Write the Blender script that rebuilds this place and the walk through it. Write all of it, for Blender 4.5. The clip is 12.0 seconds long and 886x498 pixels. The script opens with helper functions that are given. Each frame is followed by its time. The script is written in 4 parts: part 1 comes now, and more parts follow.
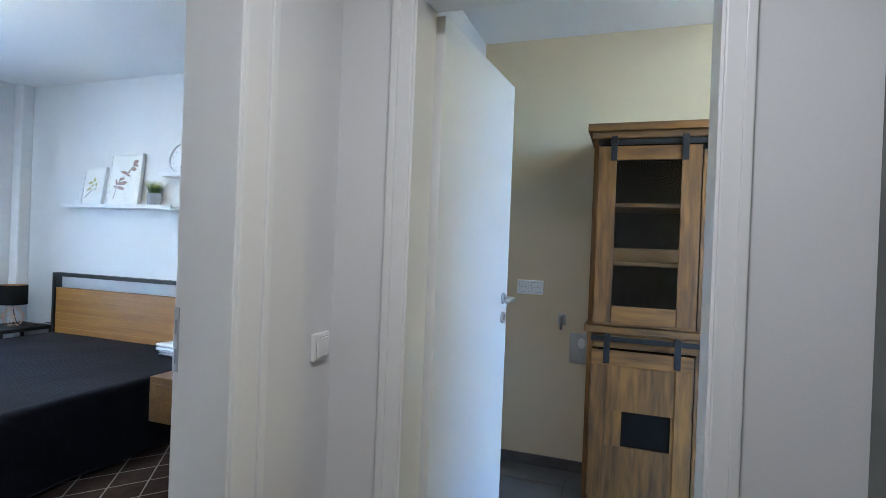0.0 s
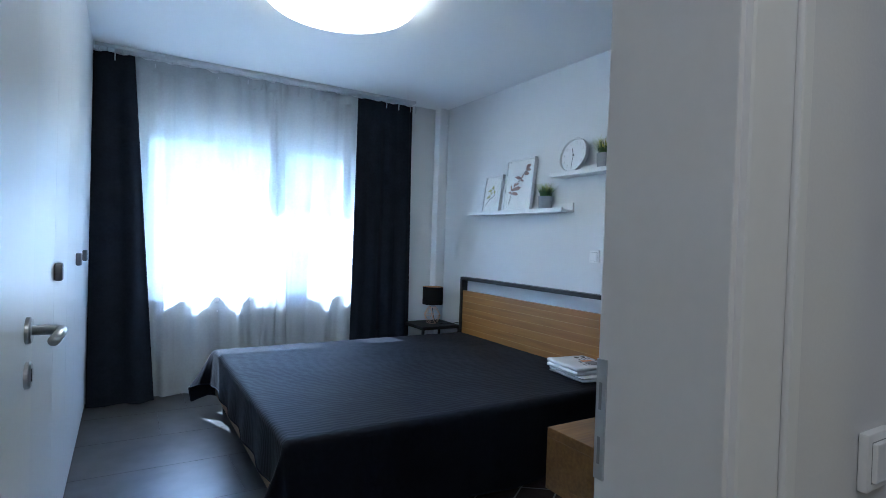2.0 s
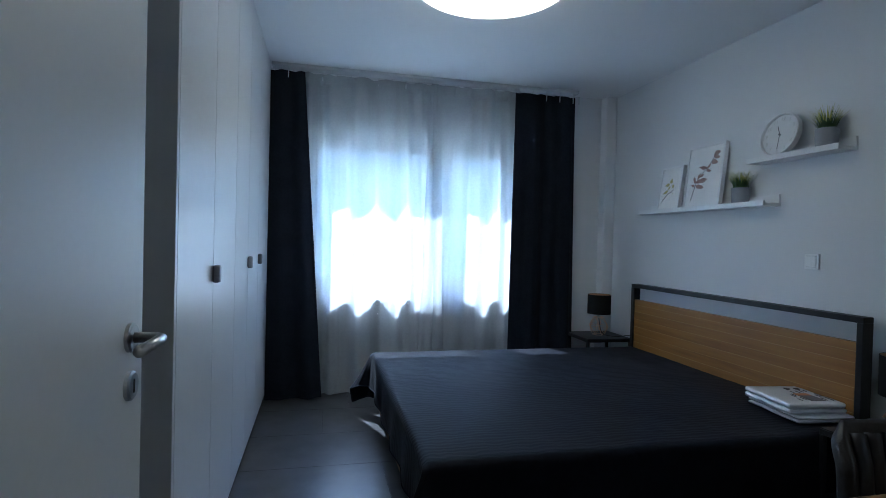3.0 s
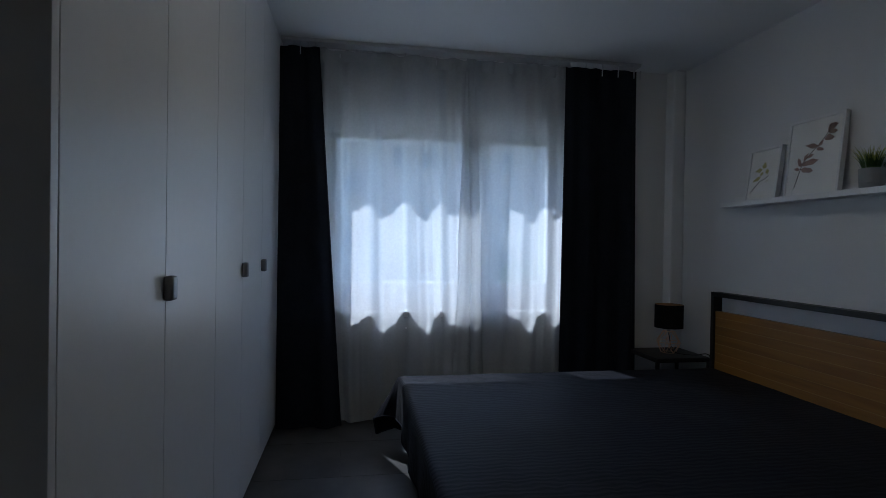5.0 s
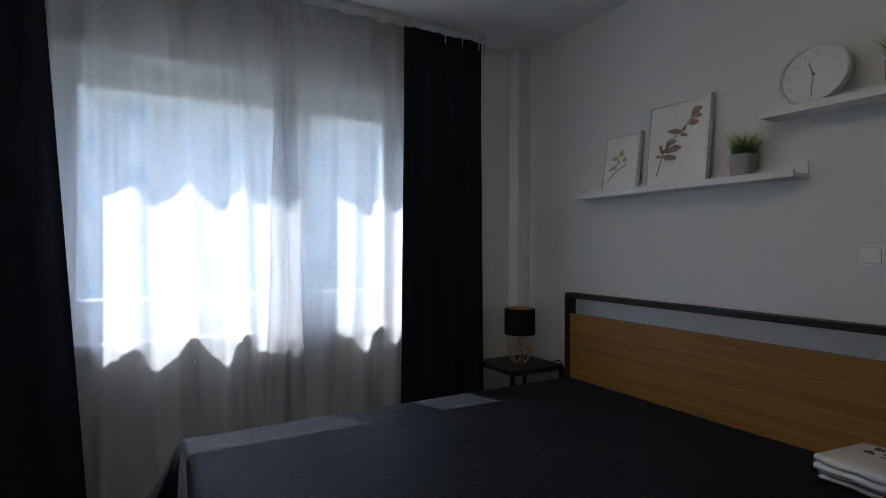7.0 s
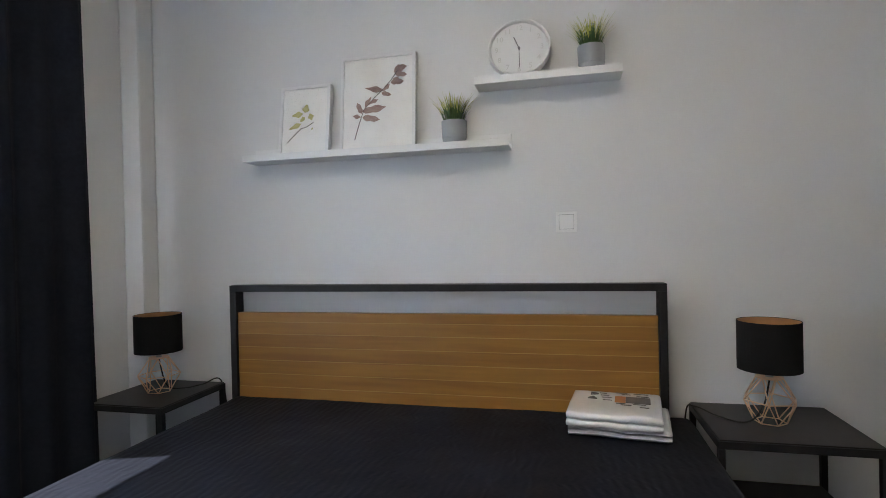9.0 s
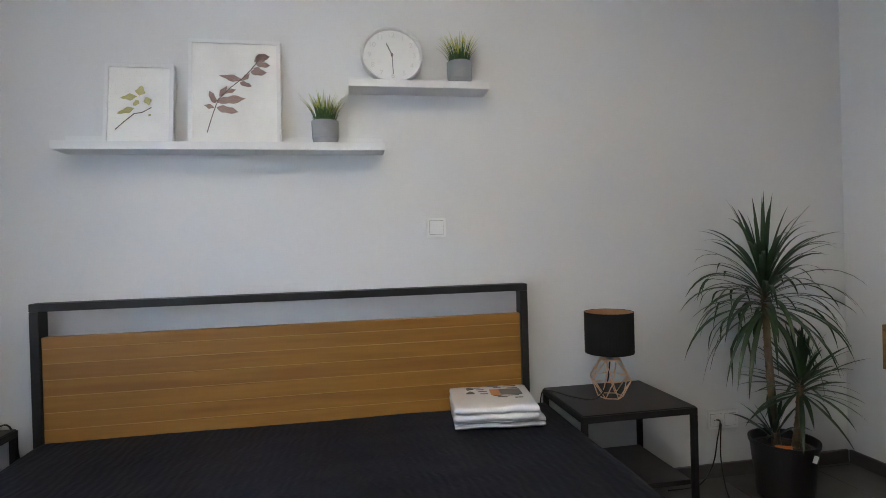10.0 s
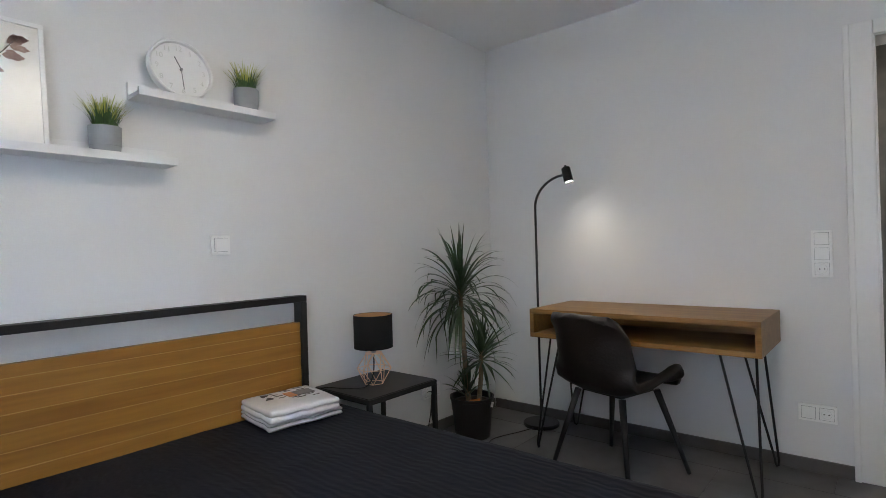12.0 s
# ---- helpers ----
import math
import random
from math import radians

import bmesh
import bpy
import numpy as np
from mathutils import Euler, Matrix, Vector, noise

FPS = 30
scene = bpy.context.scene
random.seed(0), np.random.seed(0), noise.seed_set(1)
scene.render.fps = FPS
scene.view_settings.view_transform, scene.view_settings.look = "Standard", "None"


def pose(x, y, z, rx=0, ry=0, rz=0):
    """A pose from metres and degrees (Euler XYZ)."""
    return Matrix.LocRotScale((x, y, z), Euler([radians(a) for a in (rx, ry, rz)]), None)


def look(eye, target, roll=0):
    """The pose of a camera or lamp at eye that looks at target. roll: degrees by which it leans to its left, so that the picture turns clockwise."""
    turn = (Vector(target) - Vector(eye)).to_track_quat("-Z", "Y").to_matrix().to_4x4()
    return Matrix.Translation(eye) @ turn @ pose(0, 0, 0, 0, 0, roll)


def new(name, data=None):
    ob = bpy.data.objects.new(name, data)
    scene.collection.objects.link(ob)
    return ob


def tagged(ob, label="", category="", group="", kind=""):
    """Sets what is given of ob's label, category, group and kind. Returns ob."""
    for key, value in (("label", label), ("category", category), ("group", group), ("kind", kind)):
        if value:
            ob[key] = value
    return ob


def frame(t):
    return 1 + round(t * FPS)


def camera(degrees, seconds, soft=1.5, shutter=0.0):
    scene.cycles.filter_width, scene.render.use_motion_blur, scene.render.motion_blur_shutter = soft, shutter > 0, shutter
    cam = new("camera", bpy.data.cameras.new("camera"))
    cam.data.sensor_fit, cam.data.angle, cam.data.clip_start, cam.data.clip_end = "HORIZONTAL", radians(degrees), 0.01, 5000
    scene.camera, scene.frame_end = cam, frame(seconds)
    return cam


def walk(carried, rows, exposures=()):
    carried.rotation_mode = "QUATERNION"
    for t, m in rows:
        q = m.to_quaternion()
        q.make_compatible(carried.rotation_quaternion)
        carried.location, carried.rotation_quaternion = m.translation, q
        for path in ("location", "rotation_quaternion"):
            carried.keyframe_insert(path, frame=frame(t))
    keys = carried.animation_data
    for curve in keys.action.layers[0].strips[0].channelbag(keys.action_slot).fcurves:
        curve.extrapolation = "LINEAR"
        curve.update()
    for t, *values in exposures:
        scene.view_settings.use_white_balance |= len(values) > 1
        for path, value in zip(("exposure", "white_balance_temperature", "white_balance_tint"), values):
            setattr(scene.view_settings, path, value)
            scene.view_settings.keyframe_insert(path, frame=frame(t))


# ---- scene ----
cam = camera(80.2, 12.0, soft=0.6)
PATH = [
    (0.0, pose(-3.090, -1.015, 1.249, 89.80, -2.24, -70.50)),
    (0.5, pose(-2.985, -0.943, 1.226, 89.77, -2.17, -61.00)),
    (1.0, pose(-2.880, -0.765, 1.208, 89.68, -2.17, -51.10)),
    (1.5, pose(-2.768, -0.570, 1.213, 89.50, -2.05, -41.35)),
    (2.0, pose(-2.641, -0.467, 1.225, 89.16, -1.92, -31.17)),
    (2.5, pose(-2.554, -0.327, 1.221, 89.06, -1.69, -21.20)),
    (3.0, pose(-2.475, -0.235, 1.213, 89.14, -1.48, -13.20)),
    (5.0, pose(-2.370, 0.364, 1.196, 89.51, -0.92, -9.57)),
    (5.5, pose(-2.327, 0.580, 1.201, 89.62, -0.73, -10.72)),
    (6.0, pose(-2.291, 0.751, 1.180, 89.83, -0.68, -12.85)),
    (6.5, pose(-2.266, 0.905, 1.187, 89.79, -0.46, -20.50)),
    (8.5, pose(-2.175, 1.817, 1.112, 89.81, 0.91, -63.46)),
    (9.0, pose(-2.135, 1.966, 1.079, 89.51, 1.30, -76.80)),
    (9.5, pose(-2.134, 2.131, 1.078, 89.43, 1.47, -89.39)),
    (10.0, pose(-2.134, 2.313, 1.083, 89.61, 1.61, -100.00)),
    (10.5, pose(-2.134, 2.515, 1.091, 90.09, 1.67, -113.67)),
    (11.0, pose(-2.134, 2.633, 1.058, 89.92, 1.81, -121.94)),
    (11.5, pose(-2.135, 2.820, 1.091, 90.05, 1.76, -131.23)),
    (12.0, pose(-2.135, 3.040, 1.112, 90.02, 1.69, -139.73)),
]
EXPOSURES = [
    (0.0, 5.75, 4700, 5), (1.5, 5.2, 4420, 4), (2.5, 4.5, 4580, 4), (3.2, 3.75, 4600, 4), (5.0, 2.45, 5150, 9),
    (6.7, 2.95, 5650, 11), (8.3, 4.68, 5800, 11), (12.0, 5.12, 5680, 11),
]
walk(cam, PATH, EXPOSURES)

# ---- world, sun, large lights ----
SUN_WAY = Vector((0.38, -1.0, -1.44)).normalized()
world = bpy.data.worlds.new("sky")
scene.world = world
world.use_nodes = True
wn = world.node_tree
sky = wn.nodes.new("ShaderNodeTexSky")
sky.sky_type = "NISHITA"
sky.sun_disc = False
sky.sun_elevation = math.asin(-SUN_WAY.z)
sky.sun_rotation = math.atan2(-SUN_WAY.x, -SUN_WAY.y)
wn.links.new(sky.outputs[0], wn.nodes["Background"].inputs[0])
wn.nodes["Background"].inputs[1].default_value = 0.15

sun_data = bpy.data.lights.new("sun", "SUN")
sun_data.energy, sun_data.angle, sun_data.color = 2.0, radians(0.53), (1.0, 0.95, 0.87)
sun = new("sun", sun_data)
sun.matrix_world = look((0, 0, 20), Vector((0, 0, 20)) + SUN_WAY)


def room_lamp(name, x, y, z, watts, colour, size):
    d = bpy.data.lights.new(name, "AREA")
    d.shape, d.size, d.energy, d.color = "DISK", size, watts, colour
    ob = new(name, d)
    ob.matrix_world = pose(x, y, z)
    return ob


# fill light added to brighten the hall, no known lamp behind it
room_lamp("hall_fill_light", -2.7, -0.95, 2.36, 0.34, (1.0, 0.80, 0.62), 0.3)
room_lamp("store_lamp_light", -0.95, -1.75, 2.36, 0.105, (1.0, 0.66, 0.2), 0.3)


# ---- materials ----
def mat(name, a, b=None, rough=0.6, metal=0.0, scale=20.0, bump=0.0, fine=None, stretch=(1, 1, 1), coat=0.0, spec=0.5):
    """Two tones mixed by a coarse and a fine noise, with relief from the fine one."""
    m = bpy.data.materials.new(name)
    m.use_nodes = True
    nt = m.node_tree
    bs = nt.nodes["Principled BSDF"]
    bs.inputs["Roughness"].default_value = rough
    bs.inputs["Metallic"].default_value = metal
    bs.inputs["Coat Weight"].default_value = coat
    bs.inputs["Specular IOR Level"].default_value = spec
    b = b or tuple(min(1, v * 0.9) for v in a)
    geo = nt.nodes.new("ShaderNodeNewGeometry")
    mp = nt.nodes.new("ShaderNodeMapping")
    mp.inputs["Scale"].default_value = stretch
    nt.links.new(geo.outputs["Position"], mp.inputs["Vector"])
    n1, n2 = nt.nodes.new("ShaderNodeTexNoise"), nt.nodes.new("ShaderNodeTexNoise")
    n1.inputs["Scale"].default_value, n1.inputs["Detail"].default_value = scale * 0.15, 3
    n2.inputs["Scale"].default_value, n2.inputs["Detail"].default_value = fine or scale, 6
    for n in (n1, n2):
        nt.links.new(mp.outputs[0], n.inputs["Vector"])
    add = nt.nodes.new("ShaderNodeMath")
    add.operation = "ADD"
    nt.links.new(n1.outputs["Fac"], add.inputs[0])
    nt.links.new(n2.outputs["Fac"], add.inputs[1])
    rng = nt.nodes.new("ShaderNodeMapRange")
    rng.inputs["From Min"].default_value, rng.inputs["From Max"].default_value = 0.75, 1.25
    nt.links.new(add.outputs[0], rng.inputs["Value"])
    mix = nt.nodes.new("ShaderNodeMix")
    mix.data_type = "RGBA"
    mix.inputs["A"].default_value, mix.inputs["B"].default_value = (*a, 1), (*b, 1)
    nt.links.new(rng.outputs[0], mix.inputs["Factor"])
    nt.links.new(mix.outputs["Result"], bs.inputs["Base Color"])
    if bump:
        bp = nt.nodes.new("ShaderNodeBump")
        bp.inputs["Strength"].default_value, bp.inputs["Distance"].default_value = bump, 0.01
        nt.links.new(n2.outputs["Fac"], bp.inputs["Height"])
        nt.links.new(bp.outputs[0], bs.inputs["Normal"])
    return m


def glow(name, colour, strength):
    m = bpy.data.materials.new(name)
    m.use_nodes = True
    bs = m.node_tree.nodes["Principled BSDF"]
    bs.inputs["Base Color"].default_value = (0.9, 0.88, 0.84, 1)
    bs.inputs["Emission Color"].default_value = (*colour, 1)
    bs.inputs["Emission Strength"].default_value = strength
    return m


def wood(name, a, b, along="y", ring=9.0, rough=0.45, cross=14):
    """Grain bands drawn out along one axis."""
    st = {"x": (0.9, cross, cross), "y": (cross, 0.9, cross), "z": (cross, cross, 0.9)}[along]
    m = mat(name, a, b, rough=rough, scale=ring, fine=ring * 0.8, bump=0.06, stretch=st)
    nt = m.node_tree
    info = nt.nodes.new("ShaderNodeObjectInfo")
    mp = [n for n in nt.nodes if n.bl_idname == "ShaderNodeMapping"][0]
    mul = nt.nodes.new("ShaderNodeMath")
    mul.operation = "MULTIPLY"
    mul.inputs[1].default_value = 37.0
    nt.links.new(info.outputs["Random"], mul.inputs[0])
    com = nt.nodes.new("ShaderNodeCombineXYZ")
    for k in range(3):
        nt.links.new(mul.outputs[0], com.inputs[k])
    nt.links.new(com.outputs[0], mp.inputs["Location"])
    return m


def sheer_cloth():
    m = bpy.data.materials.new("sheer_voile")
    m.use_nodes = True
    nt = m.node_tree
    nt.nodes.remove(nt.nodes["Principled BSDF"])
    out = nt.nodes["Material Output"]
    tr, tl, df = (nt.nodes.new("ShaderNodeBsdf" + k) for k in ("Transparent", "Translucent", "Diffuse"))
    tr.inputs[0].default_value = (0.95, 0.96, 0.97, 1)
    tl.inputs[0].default_value = (0.44, 0.45, 0.455, 1)
    df.inputs[0].default_value = (0.80, 0.81, 0.82, 1)
    m1, m2 = nt.nodes.new("ShaderNodeMixShader"), nt.nodes.new("ShaderNodeMixShader")
    m1.inputs[0].default_value = 0.42
    nt.links.new(tl.outputs[0], m1.inputs[1])
    nt.links.new(df.outputs[0], m1.inputs[2])
    geo, wv = nt.nodes.new("ShaderNodeNewGeometry"), nt.nodes.new("ShaderNodeTexNoise")
    wv.inputs["Scale"].default_value = 60
    nt.links.new(geo.outputs["Position"], wv.inputs["Vector"])
    rg = nt.nodes.new("ShaderNodeMapRange")
    rg.inputs["To Min"].default_value, rg.inputs["To Max"].default_value = 0.68, 0.80
    nt.links.new(wv.outputs["Fac"], rg.inputs["Value"])
    nt.links.new(rg.outputs[0], m2.inputs[0])
    nt.links.new(tr.outputs[0], m2.inputs[1])
    nt.links.new(m1.outputs[0], m2.inputs[2])
    nt.links.new(m2.outputs[0], out.inputs["Surface"])
    return m


def clear_glass(name, tint=(0.97, 0.99, 0.98), gloss=0.035):
    m = bpy.data.materials.new(name)
    m.use_nodes = True
    nt = m.node_tree
    nt.nodes.remove(nt.nodes["Principled BSDF"])
    tr, gl, mx, fr, pw, ad = (nt.nodes.new("ShaderNode" + k) for k in ("BsdfTransparent", "BsdfGlossy", "MixShader", "LayerWeight", "Math", "Math"))
    tr.inputs[0].default_value = (*tint, 1)
    gl.inputs["Roughness"].default_value = 0.02
    pw.operation, ad.operation = "POWER", "MULTIPLY_ADD"
    pw.inputs[1].default_value, ad.inputs[1].default_value, ad.inputs[2].default_value = 5.0, 0.6, gloss
    nt.links.new(fr.outputs["Facing"], pw.inputs[0])
    nt.links.new(pw.outputs[0], ad.inputs[0])
    nt.links.new(ad.outputs[0], mx.inputs[0])
    nt.links.new(tr.outputs[0], mx.inputs[1])
    nt.links.new(gl.outputs[0], mx.inputs[2])
    nt.links.new(mx.outputs[0], nt.nodes["Material Output"].inputs["Surface"])
    return m


def quilt():
    """Dark microfibre with stitched ribs across the bed."""
    m = mat("quilted_bedspread", (0.004, 0.0048, 0.0092), (0.0064, 0.0074, 0.0135), rough=0.65, scale=40, spec=0.12)
    nt = m.node_tree
    bs = nt.nodes["Principled BSDF"]
    bs.inputs["Sheen Weight"].default_value = 0.03
    bs.inputs["Sheen Roughness"].default_value = 0.5
    geo = nt.nodes.new("ShaderNodeNewGeometry")
    wv = nt.nodes.new("ShaderNodeTexWave")
    wv.bands_direction = "Y"
    wv.inputs["Scale"].default_value = 11.0
    wv.inputs["Distortion"].default_value = 5.0
    wv.inputs["Detail Scale"].default_value = 1.6
    nt.links.new(geo.outputs["Position"], wv.inputs["Vector"])
    bp = nt.nodes.new("ShaderNodeBump")
    bp.inputs["Strength"].default_value, bp.inputs["Distance"].default_value = 0.2, 0.004
    nt.links.new(wv.outputs["Fac"], bp.inputs["Height"])
    nt.links.new(bp.outputs[0], bs.inputs["Normal"])
    return m


PLASTER = mat("white_plaster", (0.75, 0.75, 0.75), (0.725, 0.725, 0.73), rough=0.85, scale=9, fine=160, bump=0.05)
CREAM = mat("cream_wall_paint", (0.68, 0.57, 0.37), (0.64, 0.535, 0.345), rough=0.85, scale=9, fine=160, bump=0.05)
CEIL = mat("ceiling_paint", (0.86, 0.86, 0.86), (0.84, 0.84, 0.845), rough=0.8, scale=6, fine=120, bump=0.03)
STONE = mat("grey_vinyl_tile", (0.055, 0.052, 0.052), (0.11, 0.105, 0.103), rough=0.33, scale=5, fine=7, bump=0.006)
JOINT = mat("dark_joint", (0.02, 0.02, 0.02), rough=0.8)
SKIRT = mat("grey_skirting", (0.07, 0.066, 0.066), (0.1, 0.096, 0.094), rough=0.45, scale=14)
LACQUER = mat("white_lacquer", (0.78, 0.78, 0.78), (0.76, 0.76, 0.765), rough=0.32, scale=4, fine=40, bump=0.01)
DOORWHITE = mat("door_white", (0.80, 0.80, 0.79), (0.78, 0.78, 0.77), rough=0.38, scale=4, fine=60, bump=0.01)
WARDWHITE = mat("wardrobe_white", (0.74, 0.74, 0.75), (0.72, 0.72, 0.73), rough=0.3, scale=3, fine=30, bump=0.01)
RAILGREY = mat("rail_grey", (0.60, 0.60, 0.61), (0.55, 0.55, 0.56), rough=0.5, scale=8)
PVC = mat("window_pvc", (0.8, 0.8, 0.8), rough=0.35, scale=5)
STEEL = mat("brushed_steel", (0.6, 0.6, 0.6), (0.5, 0.5, 0.5), rough=0.28, metal=1.0, scale=60)
KNOBMETAL = mat("satin_nickel", (0.30, 0.30, 0.31), (0.24, 0.24, 0.25), rough=0.38, metal=1.0, scale=40)
BLACKMETAL = mat("black_powder_coat", (0.011, 0.011, 0.013), (0.018, 0.018, 0.02), rough=0.5, scale=120, bump=0.04, spec=0.35)
BLACKTOP = mat("black_tabletop", (0.016, 0.014, 0.016), (0.026, 0.023, 0.025), rough=0.42, scale=25, spec=0.4)
DARKCURTAIN = mat("black_curtain_cloth", (0.014, 0.0165, 0.025), (0.019, 0.022, 0.032), rough=0.95, scale=60, bump=0.1, spec=0.15)
SHEER = sheer_cloth()
GLASS = clear_glass("window_glass")
PICGLASS = clear_glass("picture_glass", (1.0, 1.0, 1.0), 0.012)
QUILT = quilt()
ACACIA = wood("acacia_plank", (0.34, 0.162, 0.026), (0.24, 0.107, 0.016), "y", ring=4)
# pale wood tone that paints the light caught on the plank edges
SEAMLIGHT = wood("pale_seam_highlight", (0.45, 0.26, 0.075), (0.37, 0.21, 0.055), "y")
OAK = wood("desk_oak", (0.30, 0.160, 0.042), (0.19, 0.094, 0.024), "x")
MANGO = wood("mango_wood", (0.215, 0.1, 0.016), (0.06, 0.025, 0.005), "z", ring=8, rough=0.6, cross=7)
MANGOY = wood("mango_wood_across", (0.215, 0.1, 0.016), (0.065, 0.028, 0.006), "y", ring=8, rough=0.6, cross=7)
# near-black colour that stands in for the shade inside the cabinet
SHADEIN = mat("shaded_inside", (0.007, 0.006, 0.005), rough=0.85, spec=0.12)
LEATHER = mat("brown_leather", (0.009, 0.0065, 0.006), (0.016, 0.0105, 0.009), rough=0.43, scale=90, bump=0.12)
COPPER = mat("copper_wire", (0.95, 0.70, 0.48), (0.9, 0.62, 0.4), rough=0.3, metal=0.9)
GOLDLINING = mat("copper_foil", (0.62, 0.34, 0.15), (0.52, 0.28, 0.12), rough=0.35, metal=0.35)
SHADECLOTH = mat("black_lampshade", (0.012, 0.012, 0.013), rough=0.85, scale=150, bump=0.06, spec=0.2)
PLASTICWHITE = mat("white_plastic", (0.9, 0.9, 0.89), rough=0.3, scale=5)
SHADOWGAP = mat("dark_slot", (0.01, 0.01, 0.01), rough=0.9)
GREYPOT = mat("grey_ceramic", (0.33, 0.345, 0.36), (0.3, 0.31, 0.33), rough=0.55, scale=30)
BLACKPOT = mat("black_plastic_pot", (0.018, 0.016, 0.018), rough=0.5, scale=20)
SOIL = mat("potting_soil", (0.03, 0.02, 0.014), (0.06, 0.04, 0.028), rough=1.0, scale=80, bump=0.6)
GRASSDARK = mat("faux_grass_dark", (0.03, 0.075, 0.016), (0.07, 0.14, 0.03), rough=0.5, scale=60)
GRASSTIP = mat("faux_grass_yellow", (0.5, 0.48, 0.09), (0.3, 0.36, 0.06), rough=0.5, scale=60)
LEAF = mat("dracaena_leaf", (0.018, 0.042, 0.016), (0.045, 0.085, 0.03), rough=0.42, scale=30)
BARK = mat("dracaena_trunk", (0.27, 0.2, 0.125), (0.15, 0.105, 0.065), rough=0.85, scale=40, bump=0.4)
PAPER = mat("picture_paper", (0.9, 0.89, 0.87), rough=0.6, scale=8)
LINEN = mat("packed_linen", (0.8, 0.79, 0.78), (0.72, 0.715, 0.71), rough=0.3, scale=30, coat=0.6, bump=0.12)
TOWEL = mat("beige_towels", (0.55, 0.46, 0.34), (0.48, 0.4, 0.29), rough=0.95, scale=120, bump=0.3)
RUG = mat("dark_brown_rug", (0.035, 0.025, 0.022), (0.055, 0.04, 0.034), rough=1.0, scale=200, bump=0.4, spec=0.1)
RUGLINE = mat("rug_cream_line", (0.34, 0.3, 0.26), (0.24, 0.21, 0.18), rough=1.0, scale=200, bump=0.4, spec=0.1)
CONCRETE = mat("mottled_grey_front", (0.17, 0.18, 0.165), (0.1, 0.105, 0.1), rough=0.4, scale=8, fine=10)
DIFFUSER = glow("lit_diffuser", (1.0, 0.82, 0.57), 0.38)
BULB = glow("lit_spot", (1.0, 0.88, 0.7), 2.0)
STUCCO = mat("pale_stucco", (0.40, 0.35, 0.31), (0.35, 0.31, 0.275), rough=0.95, scale=3, fine=60, bump=0.2)
ROOFTILE = mat("red_roof_tile", (0.34, 0.13, 0.08), (0.22, 0.085, 0.055), rough=0.9, scale=8)
GREYWIN = mat("far_window_glass", (0.06, 0.075, 0.1), (0.1, 0.12, 0.14), rough=0.15)
GREENS = mat("hedge_leaves", (0.05, 0.09, 0.03), (0.09, 0.14, 0.05), rough=0.8)
GROUND = mat("garden_ground", (0.24, 0.22, 0.18), (0.18, 0.17, 0.13), rough=1.0, scale=3)
SOLEIL = mat("sill_stone", (0.7, 0.69, 0.67), (0.62, 0.61, 0.6), rough=0.3, scale=30)
BRIGHTORANGE = mat("orange_tag", (0.75, 0.2, 0.03), rough=0.5)
INKGREY = mat("grey_print", (0.12, 0.11, 0.11), rough=0.6)
PRINTORANGE = mat("orange_print", (0.62, 0.25, 0.07), (0.5, 0.2, 0.06), rough=0.5, scale=60)
LABELGREY = mat("dark_grey_label", (0.17, 0.155, 0.15), (0.13, 0.12, 0.115), rough=0.5, scale=60)
CLOCKGREY = mat("clock_digit", (0.68, 0.68, 0.665), rough=0.5)
HANDGREY = mat("clock_pointer", (0.25, 0.25, 0.26), rough=0.4)
TAUPE = mat("taupe_leaf_print", (0.30, 0.19, 0.16), (0.42, 0.3, 0.26), rough=0.7, scale=50)
OLIVE = mat("olive_leaf_print", (0.4, 0.38, 0.1), (0.5, 0.46, 0.2), rough=0.7, scale=50)
TWIG = mat("twig_print", (0.13, 0.09, 0.09), rough=0.7)


# ---- building blocks ----
def box(bm, x0, x1, y0, y1, z0, z1, bevel=0.0):
    vs = bmesh.ops.create_cube(bm, size=1.0)["verts"]
    for v in vs:
        v.co = Vector((x0 + (v.co.x + 0.5) * (x1 - x0), y0 + (v.co.y + 0.5) * (y1 - y0), z0 + (v.co.z + 0.5) * (z1 - z0)))
    if bevel:
        es = list({e for v in vs for e in v.link_edges})
        bmesh.ops.bevel(bm, geom=es, offset=bevel, segments=2, affect="EDGES", profile=0.6)
    return bm


def tube(bm, pts, r, n=8, taper=None):
    """A round rod through the points."""
    pts = [Vector(p) for p in pts]
    rings = []
    for i, p in enumerate(pts):
        d = (pts[min(i + 1, len(pts) - 1)] - pts[max(i - 1, 0)]).normalized()
        a = d.orthogonal().normalized() if i == 0 else (rings_a - d * rings_a.dot(d)).normalized()
        rings_a = a
        b = d.cross(a)
        rr = r if taper is None else r + (taper - r) * i / (len(pts) - 1)
        rings.append([bm.verts.new(p + rr * (math.cos(k * math.tau / n) * a + math.sin(k * math.tau / n) * b)) for k in range(n)])
    for u, v in zip(rings, rings[1:]):
        for k in range(n):
            bm.faces.new((u[k], u[(k + 1) % n], v[(k + 1) % n], v[k]))
    bm.faces.new(rings[0][::-1])
    bm.faces.new(rings[-1])
    return bm


